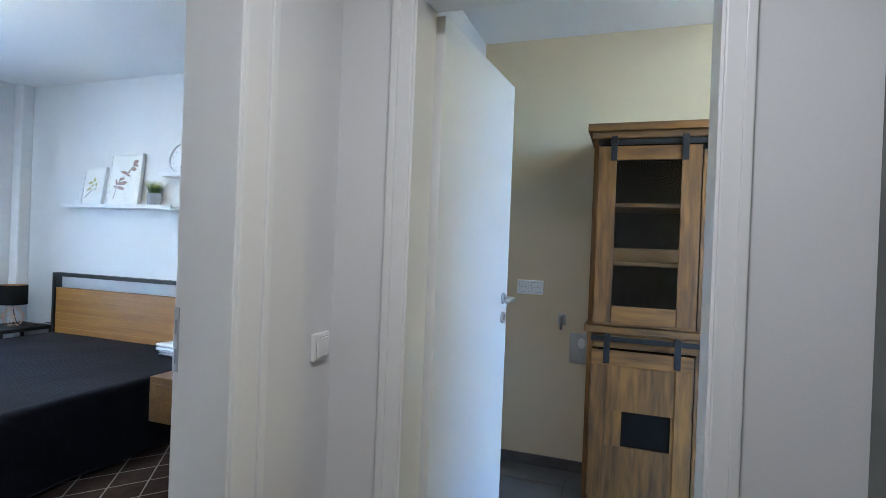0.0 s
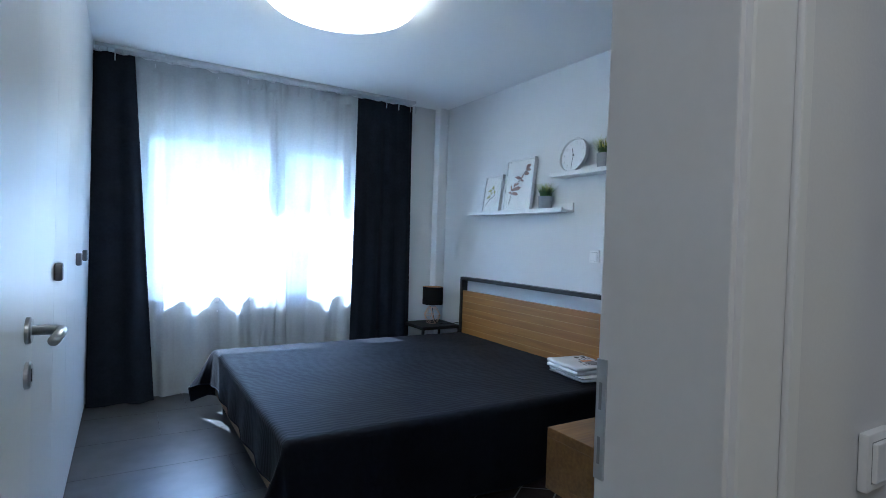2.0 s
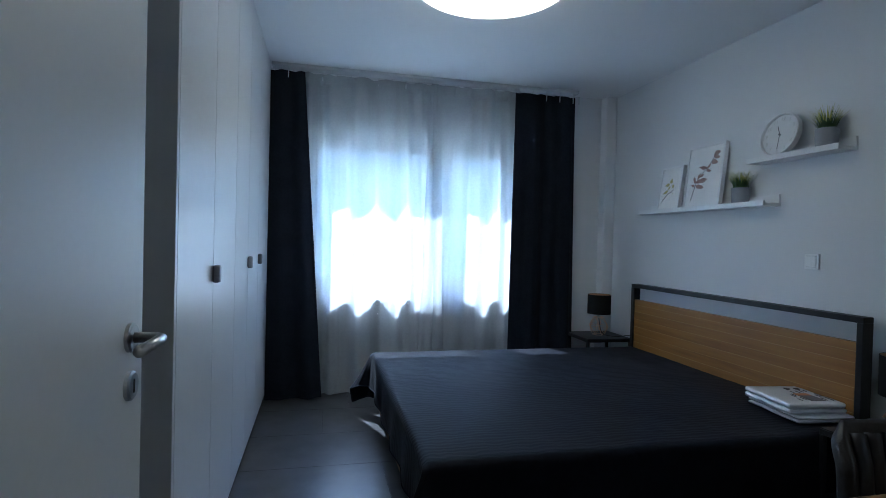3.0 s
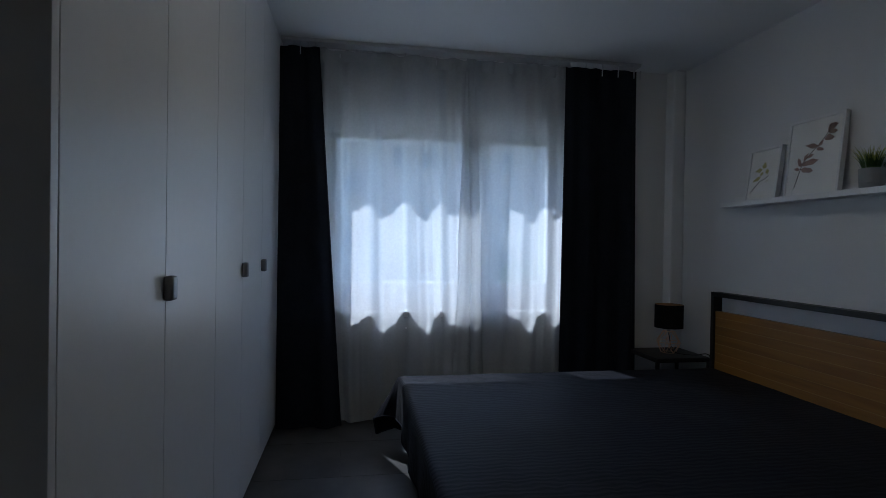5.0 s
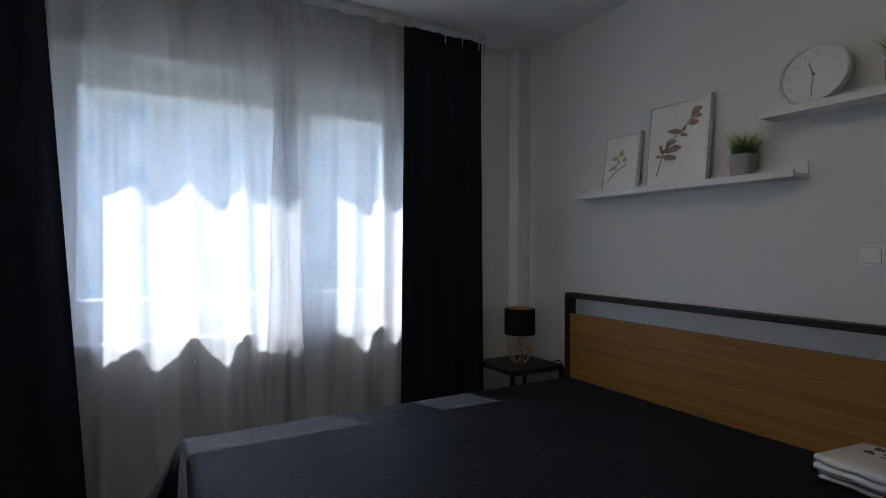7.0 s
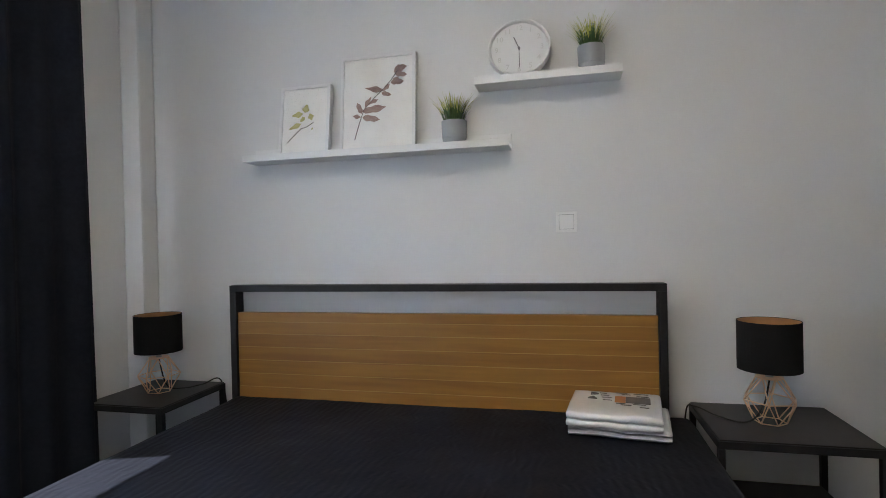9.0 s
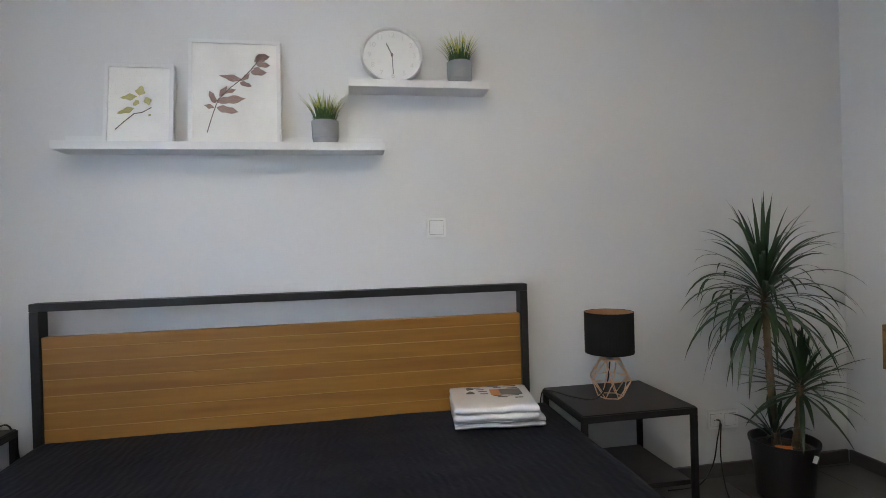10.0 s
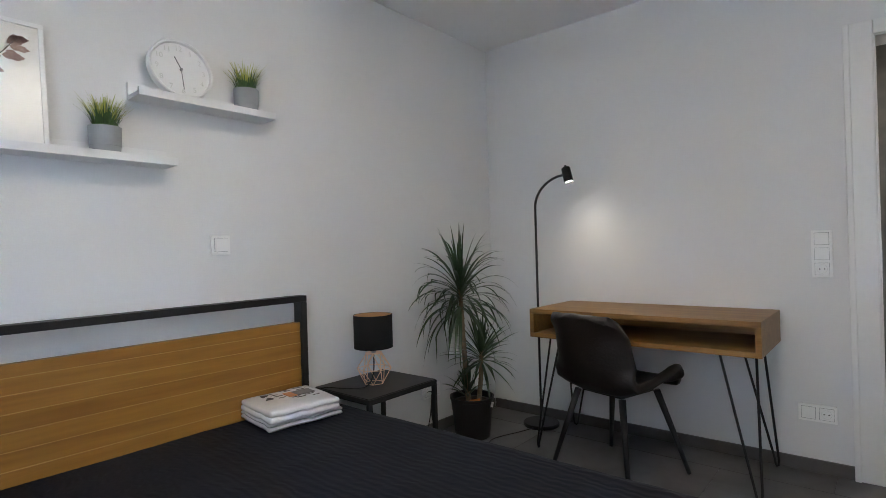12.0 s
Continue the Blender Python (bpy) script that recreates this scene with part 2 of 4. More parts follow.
def lathe(bm, prof, cx=0.0, cy=0.0, n=32):
    """A turned body from (radius, height) pairs."""
    rings = []
    for r, z in prof:
        rings.append([bm.verts.new((cx + r * math.cos(k * math.tau / n), cy + r * math.sin(k * math.tau / n), z)) for k in range(n)])
    for u, v in zip(rings, rings[1:]):
        for k in range(n):
            bm.faces.new((u[k], u[(k + 1) % n], v[(k + 1) % n], v[k]))
    return bm


def part(name, bm, material, parent=None, label="", smooth=False):
    me = bpy.data.meshes.new(name)
    bmesh.ops.recalc_face_normals(bm, faces=bm.faces)
    bm.to_mesh(me)
    bm.free()
    for m in material if isinstance(material, (list, tuple)) else [material]:
        me.materials.append(m)
    if smooth:
        for p in me.polygons:
            p.use_smooth = True
    ob = new(name, me)
    if parent:
        ob.parent = parent
    if label:
        ob["label"] = label
    return ob


def B(*a, **k):
    return box(bmesh.new(), *a, **k)


def thing(name, label, category, group="", kind="", at=(0, 0, 0), turn=0.0):
    ob = new(name)
    ob.matrix_world = pose(*at, 0, 0, turn)
    return tagged(ob, label, category, group, kind)


def struct(name, bm, material, label, category="wall", smooth=False):
    return tagged(part(name, bm, material, smooth=smooth), label, category, kind="structure")


# ---- structure ----
H = 2.49
XW = -3.45          # wall behind the wardrobe
YN = 3.96           # window wall
DX0, DX1 = -2.89, -2.09   # bedroom door opening
WY = -0.15          # hall face of the door wall
HX = -1.66          # hall end wall with the second door
SX0, SX1 = -2.62, -0.84   # window opening

struct("wall_east", B(0, 0.2, WY, 4.32, 0, H), PLASTER, "white plastered wall behind the bed and shelves")
struct("wall_store_east", B(0, 0.2, -2.9, WY, 0, H), CREAM, "cream painted wall behind the rustic cabinet")
struct("wall_west", B(XW - 0.2, XW, 0, 4.32, 0, H), PLASTER, "white plastered wall behind the built-in wardrobe")
bm = B(XW, SX0, YN, 4.32, 0, H)
box(bm, SX1, 0, YN, 4.32, 0, H)
box(bm, SX0, SX1, YN, 4.32, 2.07, H)
box(bm, SX0, SX1, YN, 4.32, 0, 0.70)
struct("wall_north", bm, PLASTER, "white plastered window wall with a deep reveal")
struct("pipe_boxing", B(-0.1, 0, 3.86, YN, 0, H, bevel=0.012), PLASTER, "narrow white boxed-in corner beside the window", "wall")
bm = B(XW, DX0, WY, 0, 0, H)
box(bm, DX1, 0, WY, 0, 0, H)
box(bm, DX0, DX1, WY, 0, 2.02, H)
struct("wall_south", bm, PLASTER, "white plastered wall with the bedroom door")
bm = B(HX, HX + 0.14, -0.385, WY, 0, H)
box(bm, HX, HX + 0.14, -2.2, -1.225, 0, H)
box(bm, HX, HX + 0.14, -1.225, -0.385, 2.02, H)
struct("wall_hall_end", bm, PLASTER, "white hall wall around the open second door")
struct("wall_hall_south", B(-5.0, HX, -1.92, -1.74, 0, H), CREAM, "cream lit hall wall behind the grey cupboard")
struct("wall_hall_west", B(-5.2, -5.0, -1.92, 0, 0, H), PLASTER, "plain white wall closing the hall")
struct("wall_hall_north", B(-5.0, XW, WY, 0, 0, H), PLASTER, "plain white hall wall")
struct("wall_store_south", B(HX + 0.14, 0, -2.9, -2.7, 0, H), CREAM, "plain cream wall closing the side room")
struct("ceiling", B(-5.2, 0.2, -2.9, 4.32, H, H + 0.2), CEIL, "smooth white painted ceiling", "ceiling")
struct("foundation", B(-5.2, 0.2, -2.9, 4.32, -1.5, -0.201), STUCCO, "plain rendered base wall under the floor", "wall")
floor = struct("floor", B(-5.2, 0.2, -2.9, 4.32, -0.2, -0.003), JOINT, "grey stone-look vinyl tile floor", "floor")


def skirting(name, x0, x1, y0, y1):
    struct(name, B(x0, x1, y0, y1, 0, 0.062, bevel=0.003), SKIRT, "dark grey skirting board along the wall", "skirting")


skirting("baseboard_east", -0.014, 0, 0.014, 3.86)
skirting("baseboard_south", -2.02, -0.014, 0, 0.014)
skirting("baseboard_store", -0.014, 0, -2.7, WY)
skirting("baseboard_hall", -5.0, -2.47, -1.74, -1.726)
skirting("baseboard_hall_end", HX - 0.014, HX, -1.5, -1.3)


# ---- doors ----
def door_lining(name, axis, a0, a1, f0, f1, label, wide=0.055):
    """Lining and both architraves round an opening from a0 to a1 along an axis, in a wall from f0 to f1."""
    ob = thing(name, label, "door frame", kind="structure")

    def bx(bm, u0, u1, v0, v1, z0, z1, bev):
        if axis == "x":
            box(bm, u0, u1, v0, v1, z0, z1, bevel=bev)
        else:
            box(bm, v0, v1, u0, u1, z0, z1, bevel=bev)

    for side, (u0, u1) in (("jamb", (a0, a0 + 0.02)), ("jamb", (a1 - 0.02, a1))):
        bm = bmesh.new()
        bx(bm, u0, u1, f0 - 0.01, f1 + 0.01, 0, 2.0, 0.002)
        part(side, bm, DOORWHITE, ob)
    bm = bmesh.new()
    bx(bm, a0, a1, f0 - 0.01, f1 + 0.01, 2.0, 2.02, 0.002)
    part("lintel_board", bm, DOORWHITE, ob)
    for v0, v1, sgn in ((f0 - 0.018, f0, -1), (f1, f1 + 0.018, 1)):
        for u0, u1, e in ((a0 - wide, a0 + 0.012, -1), (a1 - 0.012, a1 + wide, 1)):
            bm = bmesh.new()
            bx(bm, u0, u1, v0, v1, 0, 2.075, 0.006)
            face = part("architrave", bm, DOORWHITE, ob)
            bm = bmesh.new()
            u = u1 - 0.024 if e > 0 else u0
            bx(bm, u, u + 0.024, *sorted((v0 if sgn < 0 else v1, (v0 if sgn < 0 else v1) + sgn * 0.009)), 0, 2.075, 0.004)
            part("raised_edge", bm, DOORWHITE, face)
        bm = bmesh.new()
        bx(bm, a0 + 0.012, a1 - 0.012, v0, v1, 2.008, 2.075, 0.006)
        part("architrave", bm, DOORWHITE, ob)
    return ob


def handle_set(leaf, x, side, z=1.03):
    """Lever with round rosette and key rosette on one face; local x along the leaf, y outwards."""
    bm = bmesh.new()
    rosette = [(0, 0), (0.026, 0), (0.026, 0.006), (0.022, 0.009), (0, 0.009)]
    lathe(bm, rosette, n=24)
    for v in bm.verts:
        v.co = Vector((x + v.co.x, side * (0.02 + v.co.z), z + v.co.y))
    part("rosette", bm, STEEL, leaf, "brushed steel round rosette", smooth=False)
    bm = bmesh.new()
    y = side * 0.02
    tube(bm, [(x, y, z), (x, y + side * 0.045, z), (x - 0.012, y + side * 0.055, z), (x - 0.03, y + side * 0.057, z), (x - 0.125, y + side * 0.057, z)], 0.0095, n=12)
    part("lever", bm, STEEL, leaf, "brushed steel lever handle", smooth=True)
    bm = bmesh.new()
    lathe(bm, rosette, n=24)
    for v in bm.verts:
        v.co = Vector((x + v.co.x, side * (0.02 + v.co.z), z - 0.085 + v.co.y))
    key = part("key_rosette", bm, STEEL, leaf)
    part("keyhole", B(x - 0.003, x + 0.003, side * 0.0275, side * 0.0298, z - 0.097, z - 0.073), SHADOWGAP, key)


def door_leaf(name, hinge, turn, width, label, flip=1):
    ob = thing(name, label, "door", kind="structure", at=hinge, turn=turn)
    part("panel", B(0.0, width, -0.02, 0.02, 0.008, 1.995, bevel=0.003), DOORWHITE, ob)
    for s in (1, -1):
        handle_set(ob, width - 0.065, s)
    part("latch_plate", B(width, width + 0.0015, -0.01, 0.01, 0.93, 1.12), STEEL, ob)
    for z in (0.25, 1.75):
        bm = bmesh.new()
        tube(bm, [(-0.004, 0.024 * flip, z - 0.04), (-0.004, 0.024 * flip, z + 0.04)], 0.008)
        part("hinge", bm, STEEL, ob, smooth=True)
    return ob


dl = door_lining("door_frame_1", "x", DX0, DX1, WY, 0, "white bedroom door lining with wide rounded architraves", wide=0.095)
part("strike_plate", B(DX1 - 0.0225, DX1 - 0.02, -0.006, 0.0095, 0.925, 1.08), STEEL, dl, "steel strike plate with two slots")
for z in (0.945, 1.015):
    part("strike_slot", B(DX1 - 0.0235, DX1 - 0.0224, 0.0, 0.004, z, z + 0.035), HANDGREY, dl)
door_leaf("door_1", (-2.835, 0.05, 0), 88.5, 0.80, "white bedroom door standing open against the wardrobe")
door_lining("door_frame_2", "y", -1.225, -0.385, HX, HX + 0.14, "white door lining at the end of the hall")
door_leaf("door_2", (HX + 0.165, -0.41, 0), -4.6, 0.79, "white side-room door standing wide open", flip=1)

# ---- window ----
win = thing("window_1", "white two-part casement window with clear panes", "window", kind="structure")
WY0, WY1 = 4.09, 4.16
part("frame_side", B(SX0, SX0 + 0.07, WY0, WY1, 0.74, 2.05, bevel=0.004), PVC, win)
part("frame_side", B(SX1 - 0.07, SX1, WY0, WY1, 0.74, 2.05, bevel=0.004), PVC, win)
part("frame_top", B(SX0 + 0.07, SX1 - 0.07, WY0, WY1, 1.985, 2.05, bevel=0.004), PVC, win)
part("frame_bottom", B(SX0 + 0.07, SX1 - 0.07, WY0, WY1, 0.74, 0.80, bevel=0.004), PVC, win)
part("mullion", B(-1.545, -1.455, WY0, WY1, 0.80, 1.985, bevel=0.004), PVC, win)


def casement(x0, x1, name):
    s = part(name, B(x0, x0 + 0.075, WY0 - 0.02, WY1 - 0.02, 0.79, 1.995, bevel=0.006), PVC, win)
    part("stile", B(x1 - 0.075, x1, WY0 - 0.02, WY1 - 0.02, 0.79, 1.995, bevel=0.006), PVC, s)
    part("rail", B(x0 + 0.075, x1 - 0.075, WY0 - 0.02, WY1 - 0.02, 1.925, 1.995, bevel=0.006), PVC, s)
    part("rail", B(x0 + 0.075, x1 - 0.075, WY0 - 0.02, WY1 - 0.02, 0.79, 0.925, bevel=0.006), PVC, s)
    g = part("pane", B(x0 + 0.07, x1 - 0.07, 4.115, 4.12, 0.92, 1.93), GLASS, s)
    g.visible_shadow = False
    return s


casement(SX0 + 0.05, -1.52, "casement")
sash = casement(-1.48, SX1 - 0.05, "casement")
bm = B(-1.45, -1.42, 4.045, 4.071, 1.30, 1.37, bevel=0.004)
box(bm, -1.447, -1.423, 4.02, 4.047, 1.22, 1.35, bevel=0.006)
part("window_handle", bm, PVC, sash)
part("shutter_box", B(SX0, SX1, 4.05, 4.30, 2.05, 2.068), PVC, win)
struct("window_sill", B(SX0 - 0.06, SX1 + 0.06, 3.905, 4.09, 0.70, 0.74, bevel=0.006), SOLEIL, "pale stone inner window sill", "window sill")
struct("window_sill_outer", B(SX0, SX1, 4.16, 4.40, 0.72, 0.738), STEEL, "metal outer window sill", "window sill")

# ---- radiator ----
rad = thing("radiator", "white ribbed panel radiator under the window", "radiator")
part("panel", B(-2.35, -1.15, 3.925, 3.95, 0.12, 0.62, bevel=0.004), PVC, rad)
for i in range(29):
    x = -2.335 + i * 0.0415
    part("rib", B(x, x + 0.022, 3.913, 3.926, 0.14, 0.60, bevel=0.004), PVC, rad)
part("top_grille", B(-2.35, -1.15, 3.91, 3.955, 0.62, 0.635, bevel=0.002), PVC, rad)
for x in (-2.2, -1.3):
    part("bracket", B(x, x + 0.03, 3.95, 3.962, 0.2, 0.55), PVC, rad)

# ---- curtains ----
def fold_line(x, seed, amp):
    """Uneven standing folds along a curtain."""
    a = math.sin(x * 36 + 2.2 * math.sin(x * 5.1 + seed) + seed)
    b = math.sin(x * 71 + 1.7 * math.sin(x * 8.3 + seed * 2))
    c = math.sin(x * 17 + 1.3 * math.sin(x * 3.7 + seed))
    return amp * (0.62 * math.copysign(abs(a) ** 0.7, a) + 0.18 * b + 0.3 * c)


def curtain_sheet(bm, x0, x1, y, z0, z1, seed, amp, pull0=0.0, pull1=0.0, step=0.008, rows=16, pinch=True):
    nx = max(8, int((x1 - x0) / step))
    grid = []
    for j in range(rows + 1):
        v = j / rows
        z = z0 + (z1 - z0) * v
        line = []
        for i in range(nx + 1):
            u = i / nx
            s = x0 + (x1 - x0) * u
            x = s + (1 - v) * (pull0 * (1 - u) + pull1 * u) + 0.012 * (1 - v) * math.sin(s * 9 + seed)
            k = 1.0 - 0.35 * max(0.0, v - 0.85) / 0.15 if pinch else 1.0
            yy = y + fold_line(s + 0.01 * math.sin(3 * v + seed), seed, amp * k * (0.85 + 0.3 * (1 - v)))
            dz = -0.012 * (0.5 + 0.5 * math.sin(s * 42 + seed)) ** 2 if j == rows else 0.0
            line.append(bm.verts.new((x, yy, z + dz)))
        grid.append(line)
    for j in range(rows):
        for i in range(nx):
            bm.faces.new((grid[j][i], grid[j][i + 1], grid[j + 1][i + 1], grid[j + 1][i]))
    return bm


rail = thing("curtain_rail", "slim grey two-track ceiling curtain rail", "curtain rail")
part("track", B(-2.84, -0.40, 3.79, 3.895, H - 0.026, H - 0.002, bevel=0.003), RAILGREY, rail)
for i in range(24):
    x = -2.8 + i * 0.106
    part("glider", B(x, x + 0.008, 3.868, 3.882, 2.40, H - 0.025, bevel=0.002), RAILGREY, rail)

sheer = thing("sheer_curtain", "white translucent voile curtain in soft folds", "curtain")
part("voile_panel", curtain_sheet(bmesh.new(), -2.64, -1.575, 3.862, 0.02, 2.452, 1.3, 0.043, 0.06, 0.12), SHEER, sheer, smooth=True)
part("voile_panel", curtain_sheet(bmesh.new(), -1.64, -0.88, 3.858, 0.02, 2.452, 4.1, 0.041, -0.09, -0.02), SHEER, sheer, smooth=True)
part("heading_tape", curtain_sheet(bmesh.new(), -2.62, -0.92, 3.855, 2.365, 2.447, 1.3, 0.02, rows=2), SHEER, sheer, smooth=True)


def dark_curtain(x0, x1, seed, p0, p1):
    ob = thing("blackout_curtain", "black heavy curtain hanging to the floor", "curtain", "curtains at the window")
    part("drape", curtain_sheet(bmesh.new(), x0, x1, 3.805, 0.012, 2.438, seed, 0.03, p0, p1, rows=20), DARKCURTAIN, ob, smooth=True)
    for i in range(5):
        x = x0 + 0.03 + (x1 - x0 - 0.06) * i / 4
        part("hook", B(x, x + 0.007, 3.802, 3.808, 2.385, H - 0.025, bevel=0.002), RAILGREY, ob)


dark_curtain(-2.848, -2.605, 0.7, -0.0, 0.16)
dark_curtain(-0.955, -0.42, 2.9, -0.025, 0.05)

# ---- wardrobe ----
ward = thing("built_in_wardrobe", "white built-in wardrobe with flat doors reaching the ceiling", "wardrobe")
WF = -2.85
part("body", B(XW, WF - 0.022, 1.32, 3.86, 0.0, H - 0.008), WARDWHITE, ward)
part("side_panel", B(XW, WF, 1.298, 1.32, 0.0, H - 0.004, bevel=0.0015), WARDWHITE, ward)
edges = [1.322, 1.825, 2.33, 2.775, 3.255, 3.86]
for a, b in zip(edges, edges[1:]):
    d = part("door", B(WF - 0.02, WF, a + 0.0017, b - 0.0017, 0.035, H - 0.006, bevel=0.0015), WARDWHITE, ward)
    if a in (1.825, 2.775, 3.255):
        part("knob", B(WF, WF + 0.026, a - 0.024, a + 0.018, 1.04, 1.104, bevel=0.009), KNOBMETAL, d, "satin nickel rounded knob", smooth=True)
part("plinth", B(WF - 0.05, WF - 0.022, 1.32, 3.86, 0, 0.035), SKIRT, ward)

# ---- bed ----
BY0, BY1, BX = 1.615, 3.41, -2.075
bed = thing("bed", "double bed with black metal frame and plank headboard", "bed")
for y in (BY0, BY1 - 0.03):
    part("post", B(-0.105, -0.045, y, y + 0.03, 0.0, 0.892, bevel=0.003), BLACKMETAL, bed)
part("top_rail", B(-0.105, -0.045, BY0, BY1, 0.892, 0.92, bevel=0.003), BLACKMETAL, bed)
zz = [0.33, 0.42, 0.478, 0.536, 0.594, 0.651, 0.708, 0.76, 0.802]
for i, (a, b) in enumerate(zip(zz, zz[1:])):
    part("plank", B(-0.092 - 0.001 * (i % 2), -0.06, BY0 + 0.031, BY1 - 0.031, a + 0.0014, b - 0.0014, bevel=0.0008), ACACIA, bed, "warm brown wood plank" if i == 0 else "")
# thin pale strips stand in for highlights on the plank bevels
for z in zz[1:-1]:
    part("plank_seam", B(-0.0912, -0.065, BY0 + 0.031, BY1 - 0.031, z - 0.0014, z + 0.0014), SEAMLIGHT, bed)
for y in (BY0, BY1 - 0.03):
    part("side_rail", B(BX + 0.02, -0.105, y, y + 0.03, 0.15, 0.21, bevel=0.003), BLACKMETAL, bed)
part("foot_rail", B(BX - 0.01, BX + 0.02, BY0, BY1, 0.12, 0.20, bevel=0.003), OAK, bed, "pale wooden rail at the foot")
for x, y in ((BX + 0.03, BY0 + 0.05), (BX + 0.03, BY1 - 0.09)):
    part("leg", B(x, x + 0.04, y, y + 0.04, 0.0, 0.15, bevel=0.003), BLACKMETAL, bed)
part("slat_base", B(BX + 0.02, -0.11, BY0 + 0.03, BY1 - 0.03, 0.19, 0.22), BLACKMETAL, bed)

mat_ob = tagged(part("mattress", B(BX + 0.005, -0.115, BY0 + 0.01, BY1 - 0.01, 0.22, 0.425, bevel=0.03), PAPER), "white mattress hidden under the bedspread", "mattress")


def bedspread():
    """A draped cloth: flat on top, hanging to the floor on the long sides, short at the foot, with corner tips."""
    nx, ny = 120, 120
    drop_s, drop_n, drop_f = 0.40, 0.33, 0.235
    x_end, ya, yb = BX - 0.02, 1.55, 3.385
    bm = bmesh.new()
    grid = []
    Lx, Ly = (-0.112 - x_end), (yb - ya)
    for i in range(nx + 1):
        row = []
        s = -(i / nx) * (Lx + drop_f)
        for j in range(ny + 1):
            t = -drop_s + (j / ny) * (Ly + drop_s + drop_n)
            x, y, z = -0.112 + s, ya + t, 0.438
            over_x, over_y = max(0.0, -s - Lx), (max(0.0, -t) if t < 0 else max(0.0, t - Ly))
            sgn = -1 if t < 0 else 1
            z += 0.004 * noise.noise(Vector((x * 3, y * 3, 1))) + 0.0015 * noise.noise(Vector((x * 14, y * 14, 5)))
            if over_x and not over_y:
                w = 0.010 * math.sin(y * 17 + 1) + 0.006 * noise.noise(Vector((y * 9, z, 0)))
                x, z = x_end - 0.012 - w * over_x / drop_f - 0.03 * over_x, z - over_x
            elif over_y and not over_x:
                d = drop_s if t < 0 else drop_n
                w = 0.014 * math.sin(x * 13 + 2) + 0.008 * noise.noise(Vector((x * 8, 3, 0)))
                y = (ya if t < 0 else yb) + sgn * (0.012 + (w + 0.02) * over_y / d)
                z -= over_y
            elif over_x and over_y:
                r = math.hypot(over_x, over_y)
                ang = math.atan2(over_x, over_y)
                m = max(over_x, over_y)
                flare = 0.10 + 0.28 * min(over_x, over_y)
                x = x_end - 0.012 - flare * math.sin(ang) * min(1, r / 0.3) - 0.06 * math.sin(2 * ang) * r
                y = (ya if t < 0 else yb) + sgn * (0.012 + flare * 0.7 * math.cos(ang) * min(1, r / 0.3) + 0.02 * math.sin(2 * ang))
                z -= min(m + 0.22 * min(over_x, over_y), 0.425)
            row.append(bm.verts.new((x, y, z)))
        grid.append(row)
    for i in range(nx):
        for j in range(ny):
            bm.faces.new((grid[i][j], grid[i + 1][j], grid[i + 1][j + 1], grid[i][j + 1]))
    bmesh.ops.smooth_vert(bm, verts=bm.verts, factor=0.5, use_axis_x=True, use_axis_y=True, use_axis_z=True)
    rim = [v.co.copy() for v in [r[0] for r in grid] + grid[-1][1:] + [r[-1] for r in reversed(grid[:-1])]]
    ob = part("bedspread", bm, QUILT, smooth=True)
    part("edge_binding", tube(bmesh.new(), rim, 0.004, n=6), DARKCURTAIN, ob, "black sewn edge binding", smooth=True)
    return tagged(ob, "dark quilted bedspread draped over the bed", "bedspread")


bedspread()


def linen_pack():
    ob = thing("packed_bed_linen", "two folded white linen sets in printed plastic wrap", "bed linen", at=(-0.245, 1.815, 0.443), turn=-7)
    for k, (w, d, z0, z1, dx, dy) in enumerate(((0.145, 0.16, 0, 0.032, 0.012, -0.015), (0.143, 0.15, 0.033, 0.082, -0.01, 0.0))):
        bm = bmesh.new()
        for f in range(2):
            za = z0 + (z1 - z0) * f / 2
            box(bm, -w + dx, w + dx - 0.006 * f, -d + dy, d + dy, za + 0.001, za + (z1 - z0) / 2, bevel=0.011)
        bmesh.ops.subdivide_edges(bm, edges=[e for e in bm.edges if e.calc_length() > 0.1], cuts=6, use_grid_fill=True)
        for v in bm.verts:
            v.co += Vector((0.004 * noise.noise(v.co * 17), 0.004 * noise.noise(v.co * 15 + Vector((4, 0, 0))), 0.004 * noise.noise(v.co * 21)))
        pk = part("pack", bm, LINEN, ob, smooth=True)
        if k:
            part("print", B(-0.012, 0.056, -0.035, 0.0, 0.0838, 0.0862), PRINTORANGE, pk, "orange printed block")
            part("print", B(-0.012, 0.056, -0.115, -0.0355, 0.0838, 0.0862), LABELGREY, pk, "dark grey printed block")
            for x in (0.072, 0.02):
                ring = [(x + 0.014 * math.cos(q), 0.075 + 0.016 * math.sin(q), 0.0855) for q in [k * math.tau / 3 + 0.5 * (x > 0.05) for k in range(4)]]
                part("print_mark", tube(bmesh.new(), ring, 0.0028, n=6), INKGREY, pk)
            for i, (x, y, n) in enumerate(((0.10, 0.0, 0.04), (0.10, -0.06, 0.05), (0.085, -0.02, 0.03), (0.07, -0.07, 0.04), (0.085, 0.055, 0.025), (0.06, 0.05, 0.03), (0.035, 0.045, 0.035), (0.005, 0.04, 0.03), (-0.025, -0.005, 0.03), (-0.025, -0.06, 0.04), (-0.04, -0.02, 0.035), (-0.055, -0.08, 0.03))):
                part("print_line", B(x - 0.0016, x + 0.0016, y - n, y, 0.0838, 0.0862), LABELGREY, pk)
    return ob


linen_pack()


